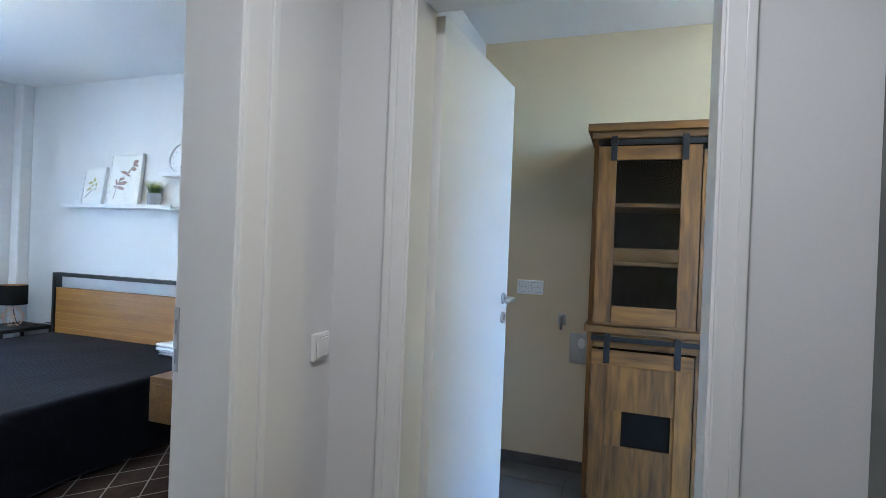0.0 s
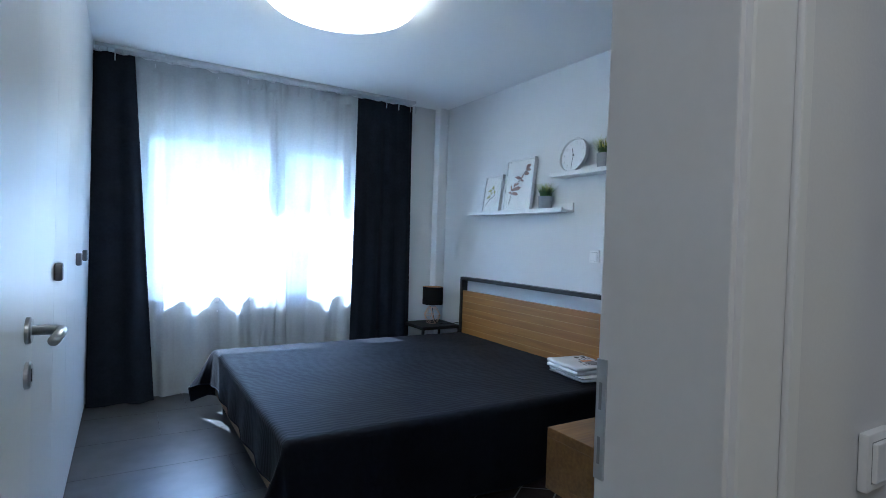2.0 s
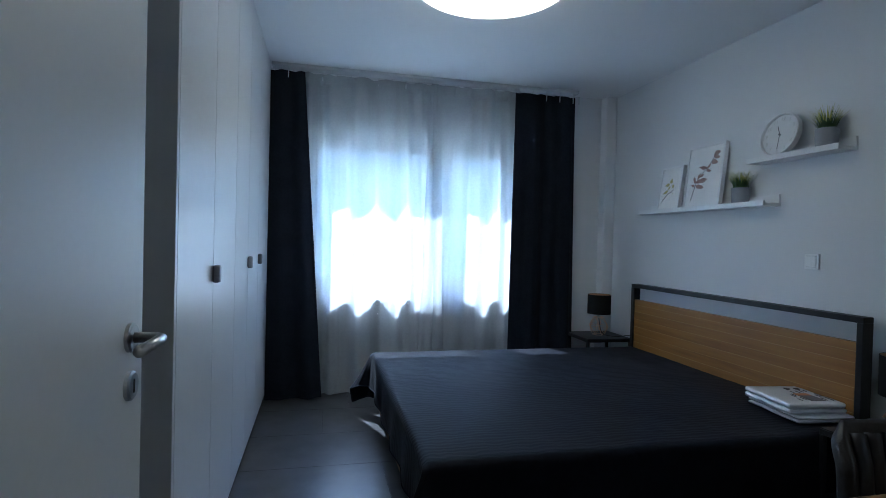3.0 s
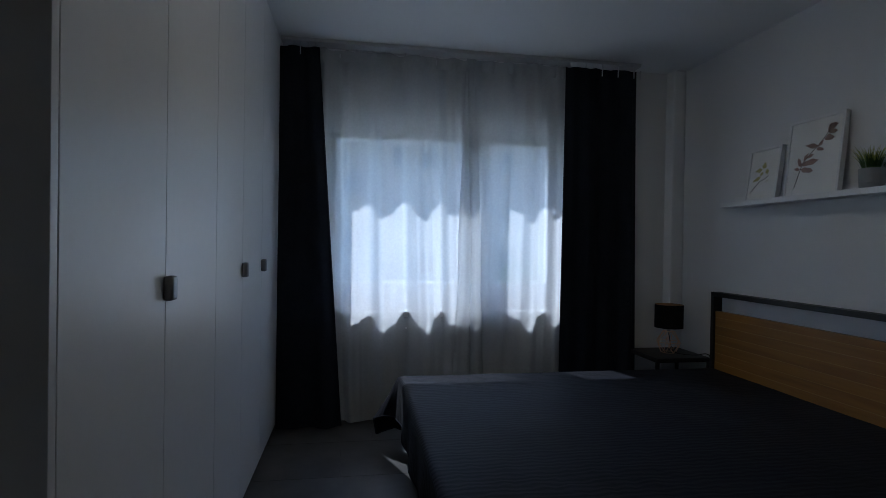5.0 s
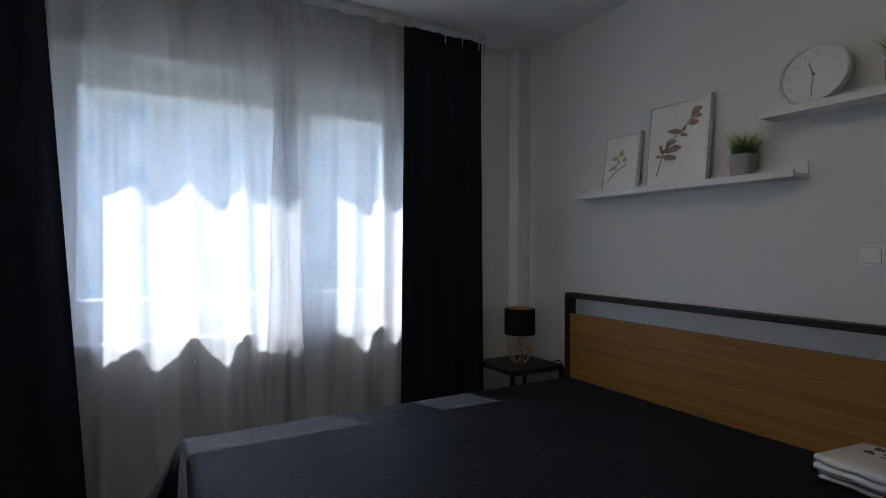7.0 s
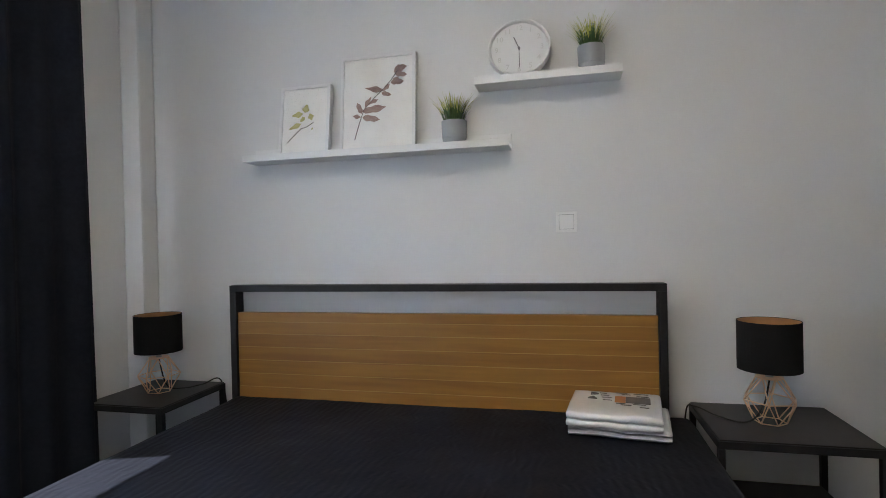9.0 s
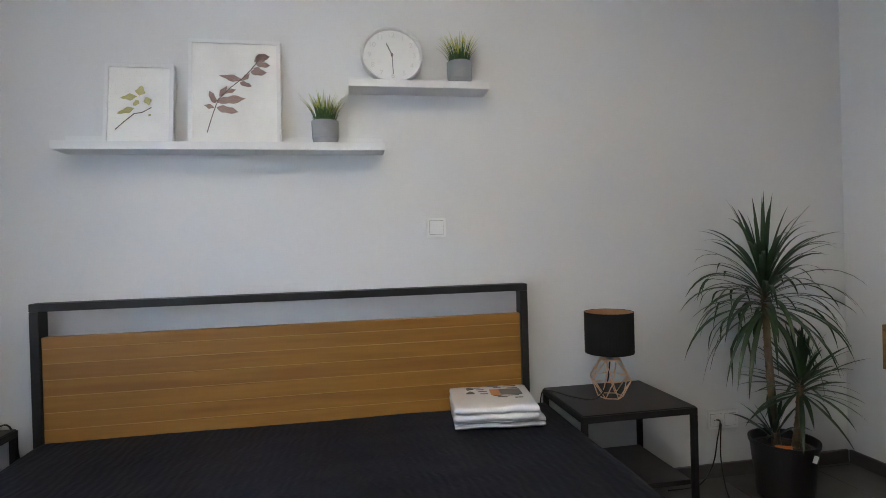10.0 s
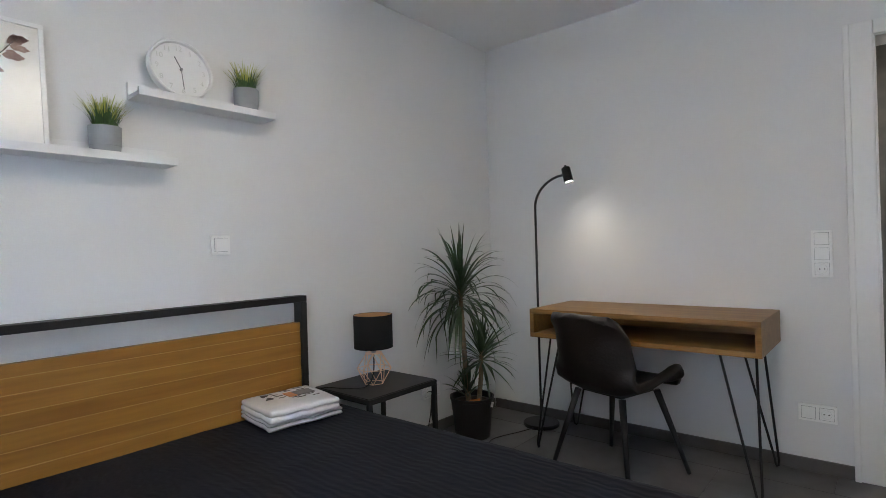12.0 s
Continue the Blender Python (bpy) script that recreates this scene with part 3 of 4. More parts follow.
# ---- bedside tables and lamps ----
def nightstand(y0, y1):
    ob = thing("bedside_table", "black metal bedside table with a lower shelf", "bedside table", "bedside tables")
    x0, x1 = -0.42, -0.03
    part("top_frame", B(x0, x1, y0, y1, 0.447, 0.470, bevel=0.002), BLACKMETAL, ob)
    part("tabletop", B(x0 + 0.004, x1 - 0.004, y0 + 0.004, y1 - 0.004, 0.470, 0.4745, bevel=0.0015), BLACKTOP, ob)
    for x in (x0, x1 - 0.02):
        for y in (y0, y1 - 0.02):
            part("leg", B(x, x + 0.02, y, y + 0.02, 0.0, 0.447, bevel=0.0015), BLACKMETAL, ob)
    part("shelf", B(x0 + 0.02, x1 - 0.02, y0 + 0.02, y1 - 0.02, 0.185, 0.203, bevel=0.002), BLACKTOP, ob)
    return ob


nightstand(1.092, 1.535)
nightstand(3.495, 3.865)


def wire_lamp(x, y, turn):
    ob = thing("table_lamp", "table lamp with copper wire base and black drum shade", "table lamp", "bedside lamps", at=(x, y, 0.476), turn=turn)
    rad, h = ((0.047, 0.0035), (0.082, 0.075), (0.038, 0.148)), 6
    pts = [[Vector((r * math.cos((k + 0.5 * (i == 1)) * math.tau / h), r * math.sin((k + 0.5 * (i == 1)) * math.tau / h), z)) for k in range(h)] for i, (r, z) in enumerate(rad)]
    pairs = []
    for k in range(h):
        for lv in range(3):
            pairs.append((pts[lv][k], pts[lv][(k + 1) % h]))
        for lv in (0, 2):
            pairs.append((pts[lv][k], pts[1][k]))
            pairs.append((pts[lv][k], pts[1][(k - 1) % h]))
    for a, b in pairs:
        part("wire", tube(bmesh.new(), [a, b], 0.0021, n=6), COPPER, ob, smooth=True)
    part("top_disc", lathe(bmesh.new(), [(0, 0.146), (0.04, 0.146), (0.04, 0.150), (0, 0.150)], n=24), COPPER, ob)
    part("lamp_holder", lathe(bmesh.new(), [(0.0, 0.15), (0.012, 0.15), (0.012, 0.215), (0.018, 0.22), (0.018, 0.25), (0, 0.25)], n=16), STEEL, ob, smooth=True)
    sh = part("shade", lathe(bmesh.new(), [(0.091, 0.174), (0.093, 0.174), (0.093, 0.332), (0.091, 0.332)], n=48), SHADECLOTH, ob, "black drum lampshade")
    part("lining", lathe(bmesh.new(), [(0.0895, 0.176), (0.0905, 0.176), (0.0905, 0.331), (0.0895, 0.331)], n=48), GOLDLINING, sh, "copper foil lining")
    part("spider", tube(bmesh.new(), [(-0.09, 0, 0.245), (0.09, 0, 0.245)], 0.002, n=6), STEEL, sh)
    return ob


wire_lamp(-0.232, 1.332, 10)
wire_lamp(-0.225, 3.675, 35)


def cable(pts, label):
    out = []
    P = [Vector(p) for p in pts]
    for i in range(len(P) - 1):
        p0, p1, p2, p3 = P[max(i - 1, 0)], P[i], P[i + 1], P[min(i + 2, len(P) - 1)]
        for k in range(8):
            t = k / 8
            out.append(0.5 * (2 * p1 + (p2 - p0) * t + (2 * p0 - 5 * p1 + 4 * p2 - p3) * t * t + (3 * p1 - p0 - 3 * p2 + p3) * t ** 3))
    out.append(P[-1])
    return tagged(part("power_cable", tube(bmesh.new(), out, 0.003, n=6), BLACKPOT, smooth=True), label, "cable")


cable([(-0.232, 1.332, 0.615), (-0.255, 1.36, 0.53), (-0.26, 1.41, 0.482), (-0.2, 1.48, 0.479), (-0.1, 1.53, 0.479), (-0.05, 1.55, 0.44), (-0.02, 1.55, 0.2), (-0.03, 1.5, 0.01)], "black lamp cable running over the bedside table")
cable([(-0.225, 3.675, 0.615), (-0.21, 3.65, 0.5), (-0.17, 3.6, 0.480), (-0.10, 3.56, 0.480), (-0.015, 3.53, 0.478), (-0.012, 3.5, 0.3), (-0.02, 3.5, 0.08)], "black lamp cable behind the bedside table")

# ---- shelves and what stands on them ----
def ledge(y0, y1, z):
    ob = thing("picture_ledge", "white picture ledge with a low front lip", "wall shelf", "shelves over the bed")
    part("board", B(-0.115, -0.013, y0, y1, z - 0.016, z, bevel=0.001), LACQUER, ob)
    part("lip", B(-0.117, -0.104, y0, y1, z - 0.017, z + 0.012, bevel=0.0015), LACQUER, ob)
    part("back_strip", B(-0.013, -0.0005, y0, y1, z - 0.016, z + 0.05, bevel=0.0015), LACQUER, ob)


ledge(2.172, 3.322, 1.470)
ledge(1.753, 2.302, 1.712)


def leaf_shape(bm, cx, cy, ln, wd, ang, z=0.0, n=7):
    """A pointed leaf outline as a thin raised plate."""
    up, dn = [], []
    ca, sa = math.cos(ang), math.sin(ang)
    for i in range(n + 1):
        u = i / n
        w = wd * math.sin(math.pi * u ** 0.85) * (1 + 0.25 * math.sin(11 * u + 3 * ang))
        for lst, s in ((up, 1), (dn, -1)):
            lx, ly = u * ln, s * w / 2
            lst.append(bm.verts.new((cx + lx * ca - ly * sa, cy + lx * sa + ly * ca, z)))
    for i in range(n):
        bm.faces.new((up[i], up[i + 1], dn[i + 1], dn[i]))


def picture(y0, y1, z, h, stem, leaves, leafmat, label):
    """A frame leaning back on the ledge; local x runs along the picture, z up."""
    w = y1 - y0
    ob = thing("framed_picture", label, "picture", "pictures on the ledge")
    lean = 0.045
    ob.matrix_world = pose(-0.062, y1, z, 0, 0, -90) @ pose(0, 0, 0, math.degrees(-math.asin(lean / h)), 0, 0)
    f, d = 0.014, 0.028
    for a in ((0, w, 0, f), (0, w, h - f, h)):
        part("frame_bar", B(a[0], a[1], -d / 2, d / 2, a[2], a[3], bevel=0.001), LACQUER, ob)
    for a in ((0, f), (w - f, w)):
        part("frame_bar", B(a[0], a[1], -d / 2, d / 2, f, h - f, bevel=0.001), LACQUER, ob)
    pr = part("print_sheet", B(f, w - f, -d / 2 + 0.006, d / 2 - 0.004, f, h - f), PAPER, ob)
    yf = -d / 2 + 0.0052
    bm = bmesh.new()
    tube(bm, [(x * w, yf, zz * h) for x, zz in stem], 0.0016, n=5)
    part("stem", bm, TWIG, pr)
    bm = bmesh.new()
    for lx, lz, ln, wd, ang in leaves:
        leaf_shape(bm, lx * w, lz * h, ln * w, wd * w, ang, 0)
    for v in bm.verts:
        v.co = Vector((v.co.x, yf - 0.0008, v.co.y))
    part("painted_leaves", bm, leafmat, pr)
    g = part("front_glass", B(f, w - f, -d / 2 + 0.002, -d / 2 + 0.0035, f, h - f), PICGLASS, ob)
    g.visible_shadow = False
    return ob


picture(2.94, 3.175, 1.4705, 0.315, [(0.17, 0.2), (0.30, 0.30), (0.43, 0.39), (0.55, 0.41), (0.68, 0.47)],
        [(0.47, 0.60, 0.24, 0.10, 3.25), (0.50, 0.61, 0.17, 0.13, 1.35), (0.60, 0.60, 0.15, 0.10, -1.25), (0.44, 0.46, 0.27, 0.09, 3.5), (0.50, 0.55, 0.12, 0.08, 3.9), (0.64, 0.36, 0.06, 0.03, 0.9)], OLIVE, "white framed picture of an olive green twig")
picture(2.557, 2.888, 1.4705, 0.415, [(0.2, 0.13), (0.26, 0.30), (0.32, 0.44), (0.45, 0.55), (0.58, 0.64), (0.68, 0.73), (0.76, 0.82)],
        [(0.29, 0.40, 0.16, 0.07, 2.0), (0.28, 0.36, 0.12, 0.05, 2.9), (0.29, 0.42, 0.33, 0.10, 0.12), (0.30, 0.36, 0.24, 0.09, -0.2), (0.33, 0.46, 0.16, 0.06, 1.0), (0.38, 0.50, 0.14, 0.05, 0.3),
         (0.60, 0.62, 0.28, 0.07, 2.95), (0.55, 0.60, 0.14, 0.06, -0.3), (0.58, 0.62, 0.12, 0.05, 0.8), (0.67, 0.70, 0.18, 0.08, 0.0), (0.70, 0.74, 0.15, 0.07, -0.45),
         (0.71, 0.80, 0.17, 0.10, 0.55), (0.72, 0.84, 0.17, 0.08, 0.1), (0.73, 0.78, 0.16, 0.07, -0.1)], TAUPE, "white framed picture of a taupe leafy branch")


def digit(bm, s, size):
    cu = bpy.data.curves.new("digits", "FONT")
    cu.body, cu.size, cu.extrude, cu.align_x, cu.align_y = s, size, 0.0006, "CENTER", "CENTER"
    o = bpy.data.objects.new("digits", cu)
    scene.collection.objects.link(o)
    me = bpy.data.meshes.new_from_object(o.evaluated_get(bpy.context.evaluated_depsgraph_get()))
    bpy.data.objects.remove(o)
    bm.from_mesh(me)
    return bm


def wall_clock():
    r = 0.121
    ob = thing("clock", "round white clock leaning on the shelf", "clock")
    ob.matrix_world = pose(-0.062, 2.13, 1.713 + r, 0, 0, -90) @ pose(0, 0, 0, -12, 0, 0)
    bm = lathe(bmesh.new(), [(0, 0.0), (r - 0.004, 0.0), (r, 0.004), (r, 0.030), (r - 0.004, 0.033), (r - 0.010, 0.030), (r - 0.012, 0.018), (0, 0.018)], n=64)
    for v in bm.verts:
        v.co = Vector((v.co.x, 0.016 - v.co.z, v.co.y))
    part("case", bm, LACQUER, ob)
    for k in range(1, 13):
        a = math.pi / 2 - k * math.tau / 12
        bm = digit(bmesh.new(), str(k), 0.030)
        for v in bm.verts:
            v.co = Vector((v.co.x + 0.088 * math.cos(a), -0.0025 - v.co.z, v.co.y + 0.088 * math.sin(a)))
        part("numeral", bm, CLOCKGREY, ob)
    for ang, ln, w in ((math.pi / 2 + 0.40, 0.052, 0.0022), (-math.pi / 2 + 0.02, 0.082, 0.0016)):
        d = Vector((math.cos(ang), 0, math.sin(ang)))
        part("pointer", tube(bmesh.new(), [Vector((0, -0.006, 0)) - d * 0.006, Vector((0, -0.006, 0)) + d * ln], w, n=6), HANDGREY, ob)
    bm = lathe(bmesh.new(), [(0, 0), (0.005, 0), (0.005, 0.008), (0, 0.008)], n=16)
    for v in bm.verts:
        v.co = Vector((v.co.x, -0.002 - v.co.z, v.co.y))
    part("hub", bm, HANDGREY, ob)


wall_clock()


def grass_pot(y, z, seed):
    rnd = random.Random(seed)
    ob = thing("potted_grass", "artificial grass tuft in a grey ribbed pot", "potted plant", "grass pots on the shelves", at=(-0.062, y, z))
    part("pot", lathe(bmesh.new(), [(0, 0), (0.045, 0), (0.0465, 0.003), (0.0478, 0.032), (0.0492, 0.034), (0.0515, 0.097), (0.0515, 0.1), (0.048, 0.1), (0.0465, 0.085), (0, 0.085)], n=40), GREYPOT, ob, smooth=False)
    low, tip = bmesh.new(), bmesh.new()
    for i in range(230):
        a, rr = rnd.uniform(0, math.tau), 0.04 * math.sqrt(rnd.random())
        ln = rnd.uniform(0.085, 0.135)
        out = rr / 0.04 * rnd.uniform(0.02, 0.07) + rnd.uniform(0, 0.014)
        b = Vector((rr * math.cos(a), rr * math.sin(a), 0.084))
        side = Vector((-math.sin(a), math.cos(a), 0)).lerp(Vector((math.cos(a), math.sin(a), 0)), rnd.uniform(-0.5, 0.5)) * rnd.uniform(0.0016, 0.0028)
        prev = None
        for k in range(5):
            u = k / 4
            p = b + Vector((math.cos(a) * out * u * u, math.sin(a) * out * u * u, ln * (u - 0.12 * u * u)))
            w = side * (1 - 0.85 * u)
            cur = (p - w, p + w)
            if prev:
                bm = tip if (k == 4 or (k == 3 and i % 2 == 0)) else low
                bm.faces.new([bm.verts.new(q) for q in (prev[0], prev[1], cur[1], cur[0])])
            prev = cur
    part("grass_blades", low, GRASSDARK, ob)
    part("yellow_tips", tip, GRASSTIP, ob, "yellow-green blade tips")


grass_pot(2.395, 1.4705, 3)
grass_pot(1.86, 1.7125, 8)


# ---- switches and sockets ----
def plate(name, label, cat, m, cells, horizontal=False, kinds=()):
    """A white cover plate; local x along the wall, z up, y out of the wall towards minus y."""
    ob = thing(name, label, cat)
    ob.matrix_world = m
    n = cells
    w, h = (0.081 + 0.071 * (n - 1), 0.081) if horizontal else (0.081, 0.081 + 0.071 * (n - 1))
    part("cover_frame", B(-w / 2, w / 2, -0.0125, 0.0, -h / 2, h / 2, bevel=0.0035), PLASTICWHITE, ob)
    for i in range(n):
        c = (i - (n - 1) / 2) * 0.071
        x, z = (c, 0) if horizontal else (0, -c)
        part("shadow_gap", B(x - 0.0287, x + 0.0287, -0.0128, -0.0122, z - 0.0287, z + 0.0287), HANDGREY, ob)
        if kinds[i] == "switch":
            part("rocker", B(x - 0.0275, x + 0.0275, -0.0185, -0.011, z - 0.0275, z + 0.0275, bevel=0.002), PLASTICWHITE, ob)
        elif kinds[i] == "blank":
            part("blank", B(x - 0.0275, x + 0.0275, -0.0135, -0.011, z - 0.0275, z + 0.0275, bevel=0.001), PLASTICWHITE, ob)
        else:
            bm = B(x - 0.0275, x + 0.0275, -0.0145, -0.011, z - 0.0275, z + 0.0275, bevel=0.001)
            s = part("socket_face", bm, PLASTICWHITE, ob)
            bm = lathe(bmesh.new(), [(0.0195, 0), (0.0205, 0.0006), (0.0195, 0.0012)], n=32)
            for v in bm.verts:
                v.co = Vector((x + v.co.x, -0.0142 - v.co.z, z + v.co.y))
            part("rim", bm, CLOCKGREY, s)
            for dx in (-0.0095, 0.0095):
                bm = lathe(bmesh.new(), [(0, 0), (0.0027, 0), (0.0027, 0.001), (0, 0.001)], n=12)
                for v in bm.verts:
                    v.co = Vector((x + dx + v.co.x, -0.0148 - v.co.z, z + v.co.y))
                part("pin_hole", bm, SHADOWGAP, s)
    return ob


plate("light_switch", "white light switch above the headboard", "light switch", pose(-0.0005, 1.964, 1.157, 0, 0, -90), 1, kinds=("switch",))
plate("switch_and_socket", "white three-gang plate with two switches and a socket", "switch plate", pose(-1.895, 0.0005, 1.038, 0, 0, 180), 3, kinds=("switch", "switch", "socket"))
plate("wall_socket", "white double plate with one socket and a blank", "socket", pose(-1.86, 0.0005, 0.283, 0, 0, 180), 2, True, kinds=("blank", "socket"))
plate("wall_socket", "white double socket low behind the bedside table", "socket", pose(-0.0005, 0.675, 0.26, 0, 0, -90), 2, True, kinds=("socket", "blank"))
plate("wall_socket", "white double socket on the side-room wall", "socket", pose(-0.0005, -0.476, 1.035, 0, 0, -90), 2, True, kinds=("socket", "socket"))
plate("light_switch", "white hall light switch beside the door", "light switch", pose(-1.73, WY - 0.0005, 0.94, 0, 0, 0), 1, kinds=("switch",))


# ---- desk, chair, reading lamp ----
def desk():
    ob = thing("desk", "wooden box desk on black hairpin legs", "desk")
    x0, x1, y0, y1, z0, z1, t = -1.722, -0.61, 0.02, 0.515, 0.614, 0.768, 0.024
    part("desktop", B(x0, x1, y0, y1, z1 - t, z1, bevel=0.002), OAK, ob)
    part("bottom_board", B(x0, x1, y0, y1, z0, z0 + t, bevel=0.002), OAK, ob)
    part("end_board", B(x0 + 0.0005, x0 + t, y0, y1, z0 + t, z1 - t), OAK, ob)
    part("end_board", B(x1 - t, x1 - 0.0005, y0, y1, z0 + t, z1 - t), OAK, ob)
    part("back_board", B(x0 + t, x1 - t, y0 + 0.001, y0 + 0.015, z0 + t, z1 - t), OAK, ob)
    for fx, fy, sx, sy in ((-1.695, 0.505, 1, -1), (-0.637, 0.505, -1, -1), (-1.695, 0.045, 1, 1), (-0.637, 0.045, -1, 1)):
        pts = []
        a, b = Vector((fx + sx * 0.02, fy + sy * 0.14, z0 - 0.004)), Vector((fx + sx * 0.14, fy + sy * 0.02, z0 - 0.004))
        f = Vector((fx, fy, 0.006))
        up_a, up_b = (a - f).normalized(), (b - f).normalized()
        side = (a - b).normalized() * 0.014
        pts = [a, f + side + Vector((0, 0, 0.03)), f + side * 0.75 + Vector((0, 0, 0.009)), f, f - side * 0.75 + Vector((0, 0, 0.009)), f - side + Vector((0, 0, 0.03)), b]
        leg = part("hairpin_leg", tube(bmesh.new(), pts, 0.0058, n=8), BLACKMETAL, ob, "black steel hairpin leg", smooth=True)
        part("mounting_plate", B(min(a.x, b.x) - 0.015, max(a.x, b.x) + 0.015, min(a.y, b.y) - 0.015, max(a.y, b.y) + 0.015, z0 - 0.004, z0 - 0.0002), BLACKMETAL, leg)


desk()


def shell_chair():
    ob = thing("shell_chair", "dark brown leather shell chair with ribbed back", "chair", at=(-1.10, 0.527, 0), turn=-106.0)
    prof = [(0.235, 0.425), (0.225, 0.452), (0.17, 0.458), (0.06, 0.448), (-0.06, 0.440), (-0.135, 0.448), (-0.185, 0.485), (-0.21, 0.55), (-0.228, 0.63), (-0.243, 0.705), (-0.254, 0.77), (-0.258, 0.795)]
    half = [0.20, 0.225, 0.245, 0.252, 0.250, 0.240, 0.226, 0.213, 0.204, 0.199, 0.193, 0.172]
    nu, nv = 36, len(prof)
    rows = 4

    def at(v):
        i = min(int(v), nv - 2)
        f = v - i
        f = f * f * (3 - 2 * f) * 0.3 + f * 0.7
        return [a + (b - a) * f for a, b in zip((*prof[i], half[i]), (*prof[i + 1], half[i + 1]))]

    bm = bmesh.new()
    grid = []
    n = (nv - 1) * rows
    for j in range(n + 1):
        v = j / rows
        x, z, h = at(v)
        line = []
        seat = max(0.0, 1 - abs(v - 2.6) / (2.6 if v < 2.6 else 4.2))
        back = max(0.0, min(1.0, (v - 5) / 2)) * (1.0 if v < 9 else max(0.0, (11 - v) / 2))
        for i in range(nu + 1):
            u = -1 + 2 * i / nu
            au = abs(u) ** 2.6
            line.append(bm.verts.new((x + 0.085 * au * back, u * h * (1 - 0.04 * au), z + 0.105 * au * seat + 0.004 * noise.noise(Vector((u * 3, v, 2))))))
        grid.append(line)
    for j in range(n):
        for i in range(nu):
            bm.faces.new((grid[j][i], grid[j][i + 1], grid[j + 1][i + 1], grid[j + 1][i]))
    bmesh.ops.recalc_face_normals(bm, faces=bm.faces)
    bmesh.ops.solidify(bm, geom=bm.faces[:], thickness=0.042)
    bmesh.ops.smooth_vert(bm, verts=bm.verts, factor=0.5, use_axis_x=True, use_axis_y=True, use_axis_z=True)
    part("shell", bm, LEATHER, ob, "dark brown leather shell with stitched ribs", smooth=True)
    for k in range(7):
        u = -0.78 + 0.26 * k
        au = abs(u) ** 2.6
        pts = []
        for q in range(12):
            v = 6.5 + 3.4 * q / 11
            x, z, h = at(v)
            back = max(0.0, min(1.0, (v - 5) / 2)) * (1.0 if v < 9 else max(0.0, (11 - v) / 2))
            pts.append((x + 0.085 * au * back + 0.006, u * h * (1 - 0.04 * au), z))
        part("padded_rib", tube(bmesh.new(), pts, 0.02, n=10), LEATHER, ob, smooth=True)
    part("seat_pan", B(-0.12, 0.13, -0.12, 0.12, 0.392, 0.43, bevel=0.012), BLACKMETAL, ob)
    for sx in (1, -1):
        for sy in (1, -1):
            part("leg", tube(bmesh.new(), [(sx * 0.13, sy * 0.13, 0.40), (sx * 0.18, sy * 0.18, 0.2), (sx * 0.226, sy * 0.228, 0.002)], 0.0165, n=12, taper=0.010), BLACKMETAL, ob, "black tapered metal leg", smooth=True)
    return ob


shell_chair()


def reading_lamp():
    bx, by = -0.458, 0.16
    ob = thing("floor_lamp", "slim black reading lamp with a lit spot head", "floor lamp")
    part("base", lathe(bmesh.new(), [(0, 0), (0.108, 0), (0.11, 0.004), (0.11, 0.018), (0.106, 0.022), (0.012, 0.024), (0.012, 0.034), (0, 0.034)], bx, by, n=48), BLACKMETAL, ob)
    part("pole", tube(bmesh.new(), [(bx, by, 0.03), (bx, by, 1.345)], 0.0075, n=12), BLACKMETAL, ob, smooth=True)
    pts = [(bx, by, 1.345)]
    for k in range(1, 11):
        a = k / 10 * radians(72)
        pts.append((bx - 0.215 * (1 - math.cos(a)) * 1.1, by + 0.02 * k / 10, 1.345 + 0.19 * math.sin(a)))
    pts.append((pts[-1][0] - 0.06, by + 0.024, pts[-1][2] + 0.008))
    part("gooseneck", tube(bmesh.new(), pts, 0.0075, n=12), BLACKMETAL, ob, smooth=True)
    ex, ey, ez = pts[-1]
    way = Vector((-0.24, 0.06, -0.97)).normalized()
    q = way.to_track_quat("-Z", "Y").to_matrix().to_4x4()
    m = Matrix.Translation((ex - 0.012, ey, ez + 0.0)) @ q
    bm = lathe(bmesh.new(), [(0, 0.042), (0.022, 0.042), (0.026, 0.038), (0.0275, -0.05), (0.0255, -0.05), (0.0245, -0.03), (0, -0.03)], n=28)
    bm.transform(m)
    head = part("spot_head", bm, BLACKMETAL, ob, "black cylindrical spot head", smooth=False)
    bm = lathe(bmesh.new(), [(0, -0.041), (0.0235, -0.041), (0.0235, -0.0405), (0, -0.0405)], n=24)
    bm.transform(m)
    part("lit_lens", bm, BULB, head, "glowing warm white lens")
    bm = lathe(bmesh.new(), [(0, 0.042), (0.006, 0.042), (0.006, 0.056), (0, 0.058)], n=12)
    bm.transform(m)
    part("knob", bm, BLACKMETAL, head)
    d = bpy.data.lights.new("reading_spot", "SPOT")
    d.energy, d.color, d.spot_size, d.spot_blend, d.shadow_soft_size = 0.115, (1.0, 0.80, 0.50), radians(118), 1.0, 0.025
    l = new("reading_spot", d)
    l.matrix_world = look(Vector((ex - 0.012, ey, ez)) + way * 0.052, Vector((ex - 0.012, ey, ez)) + way)


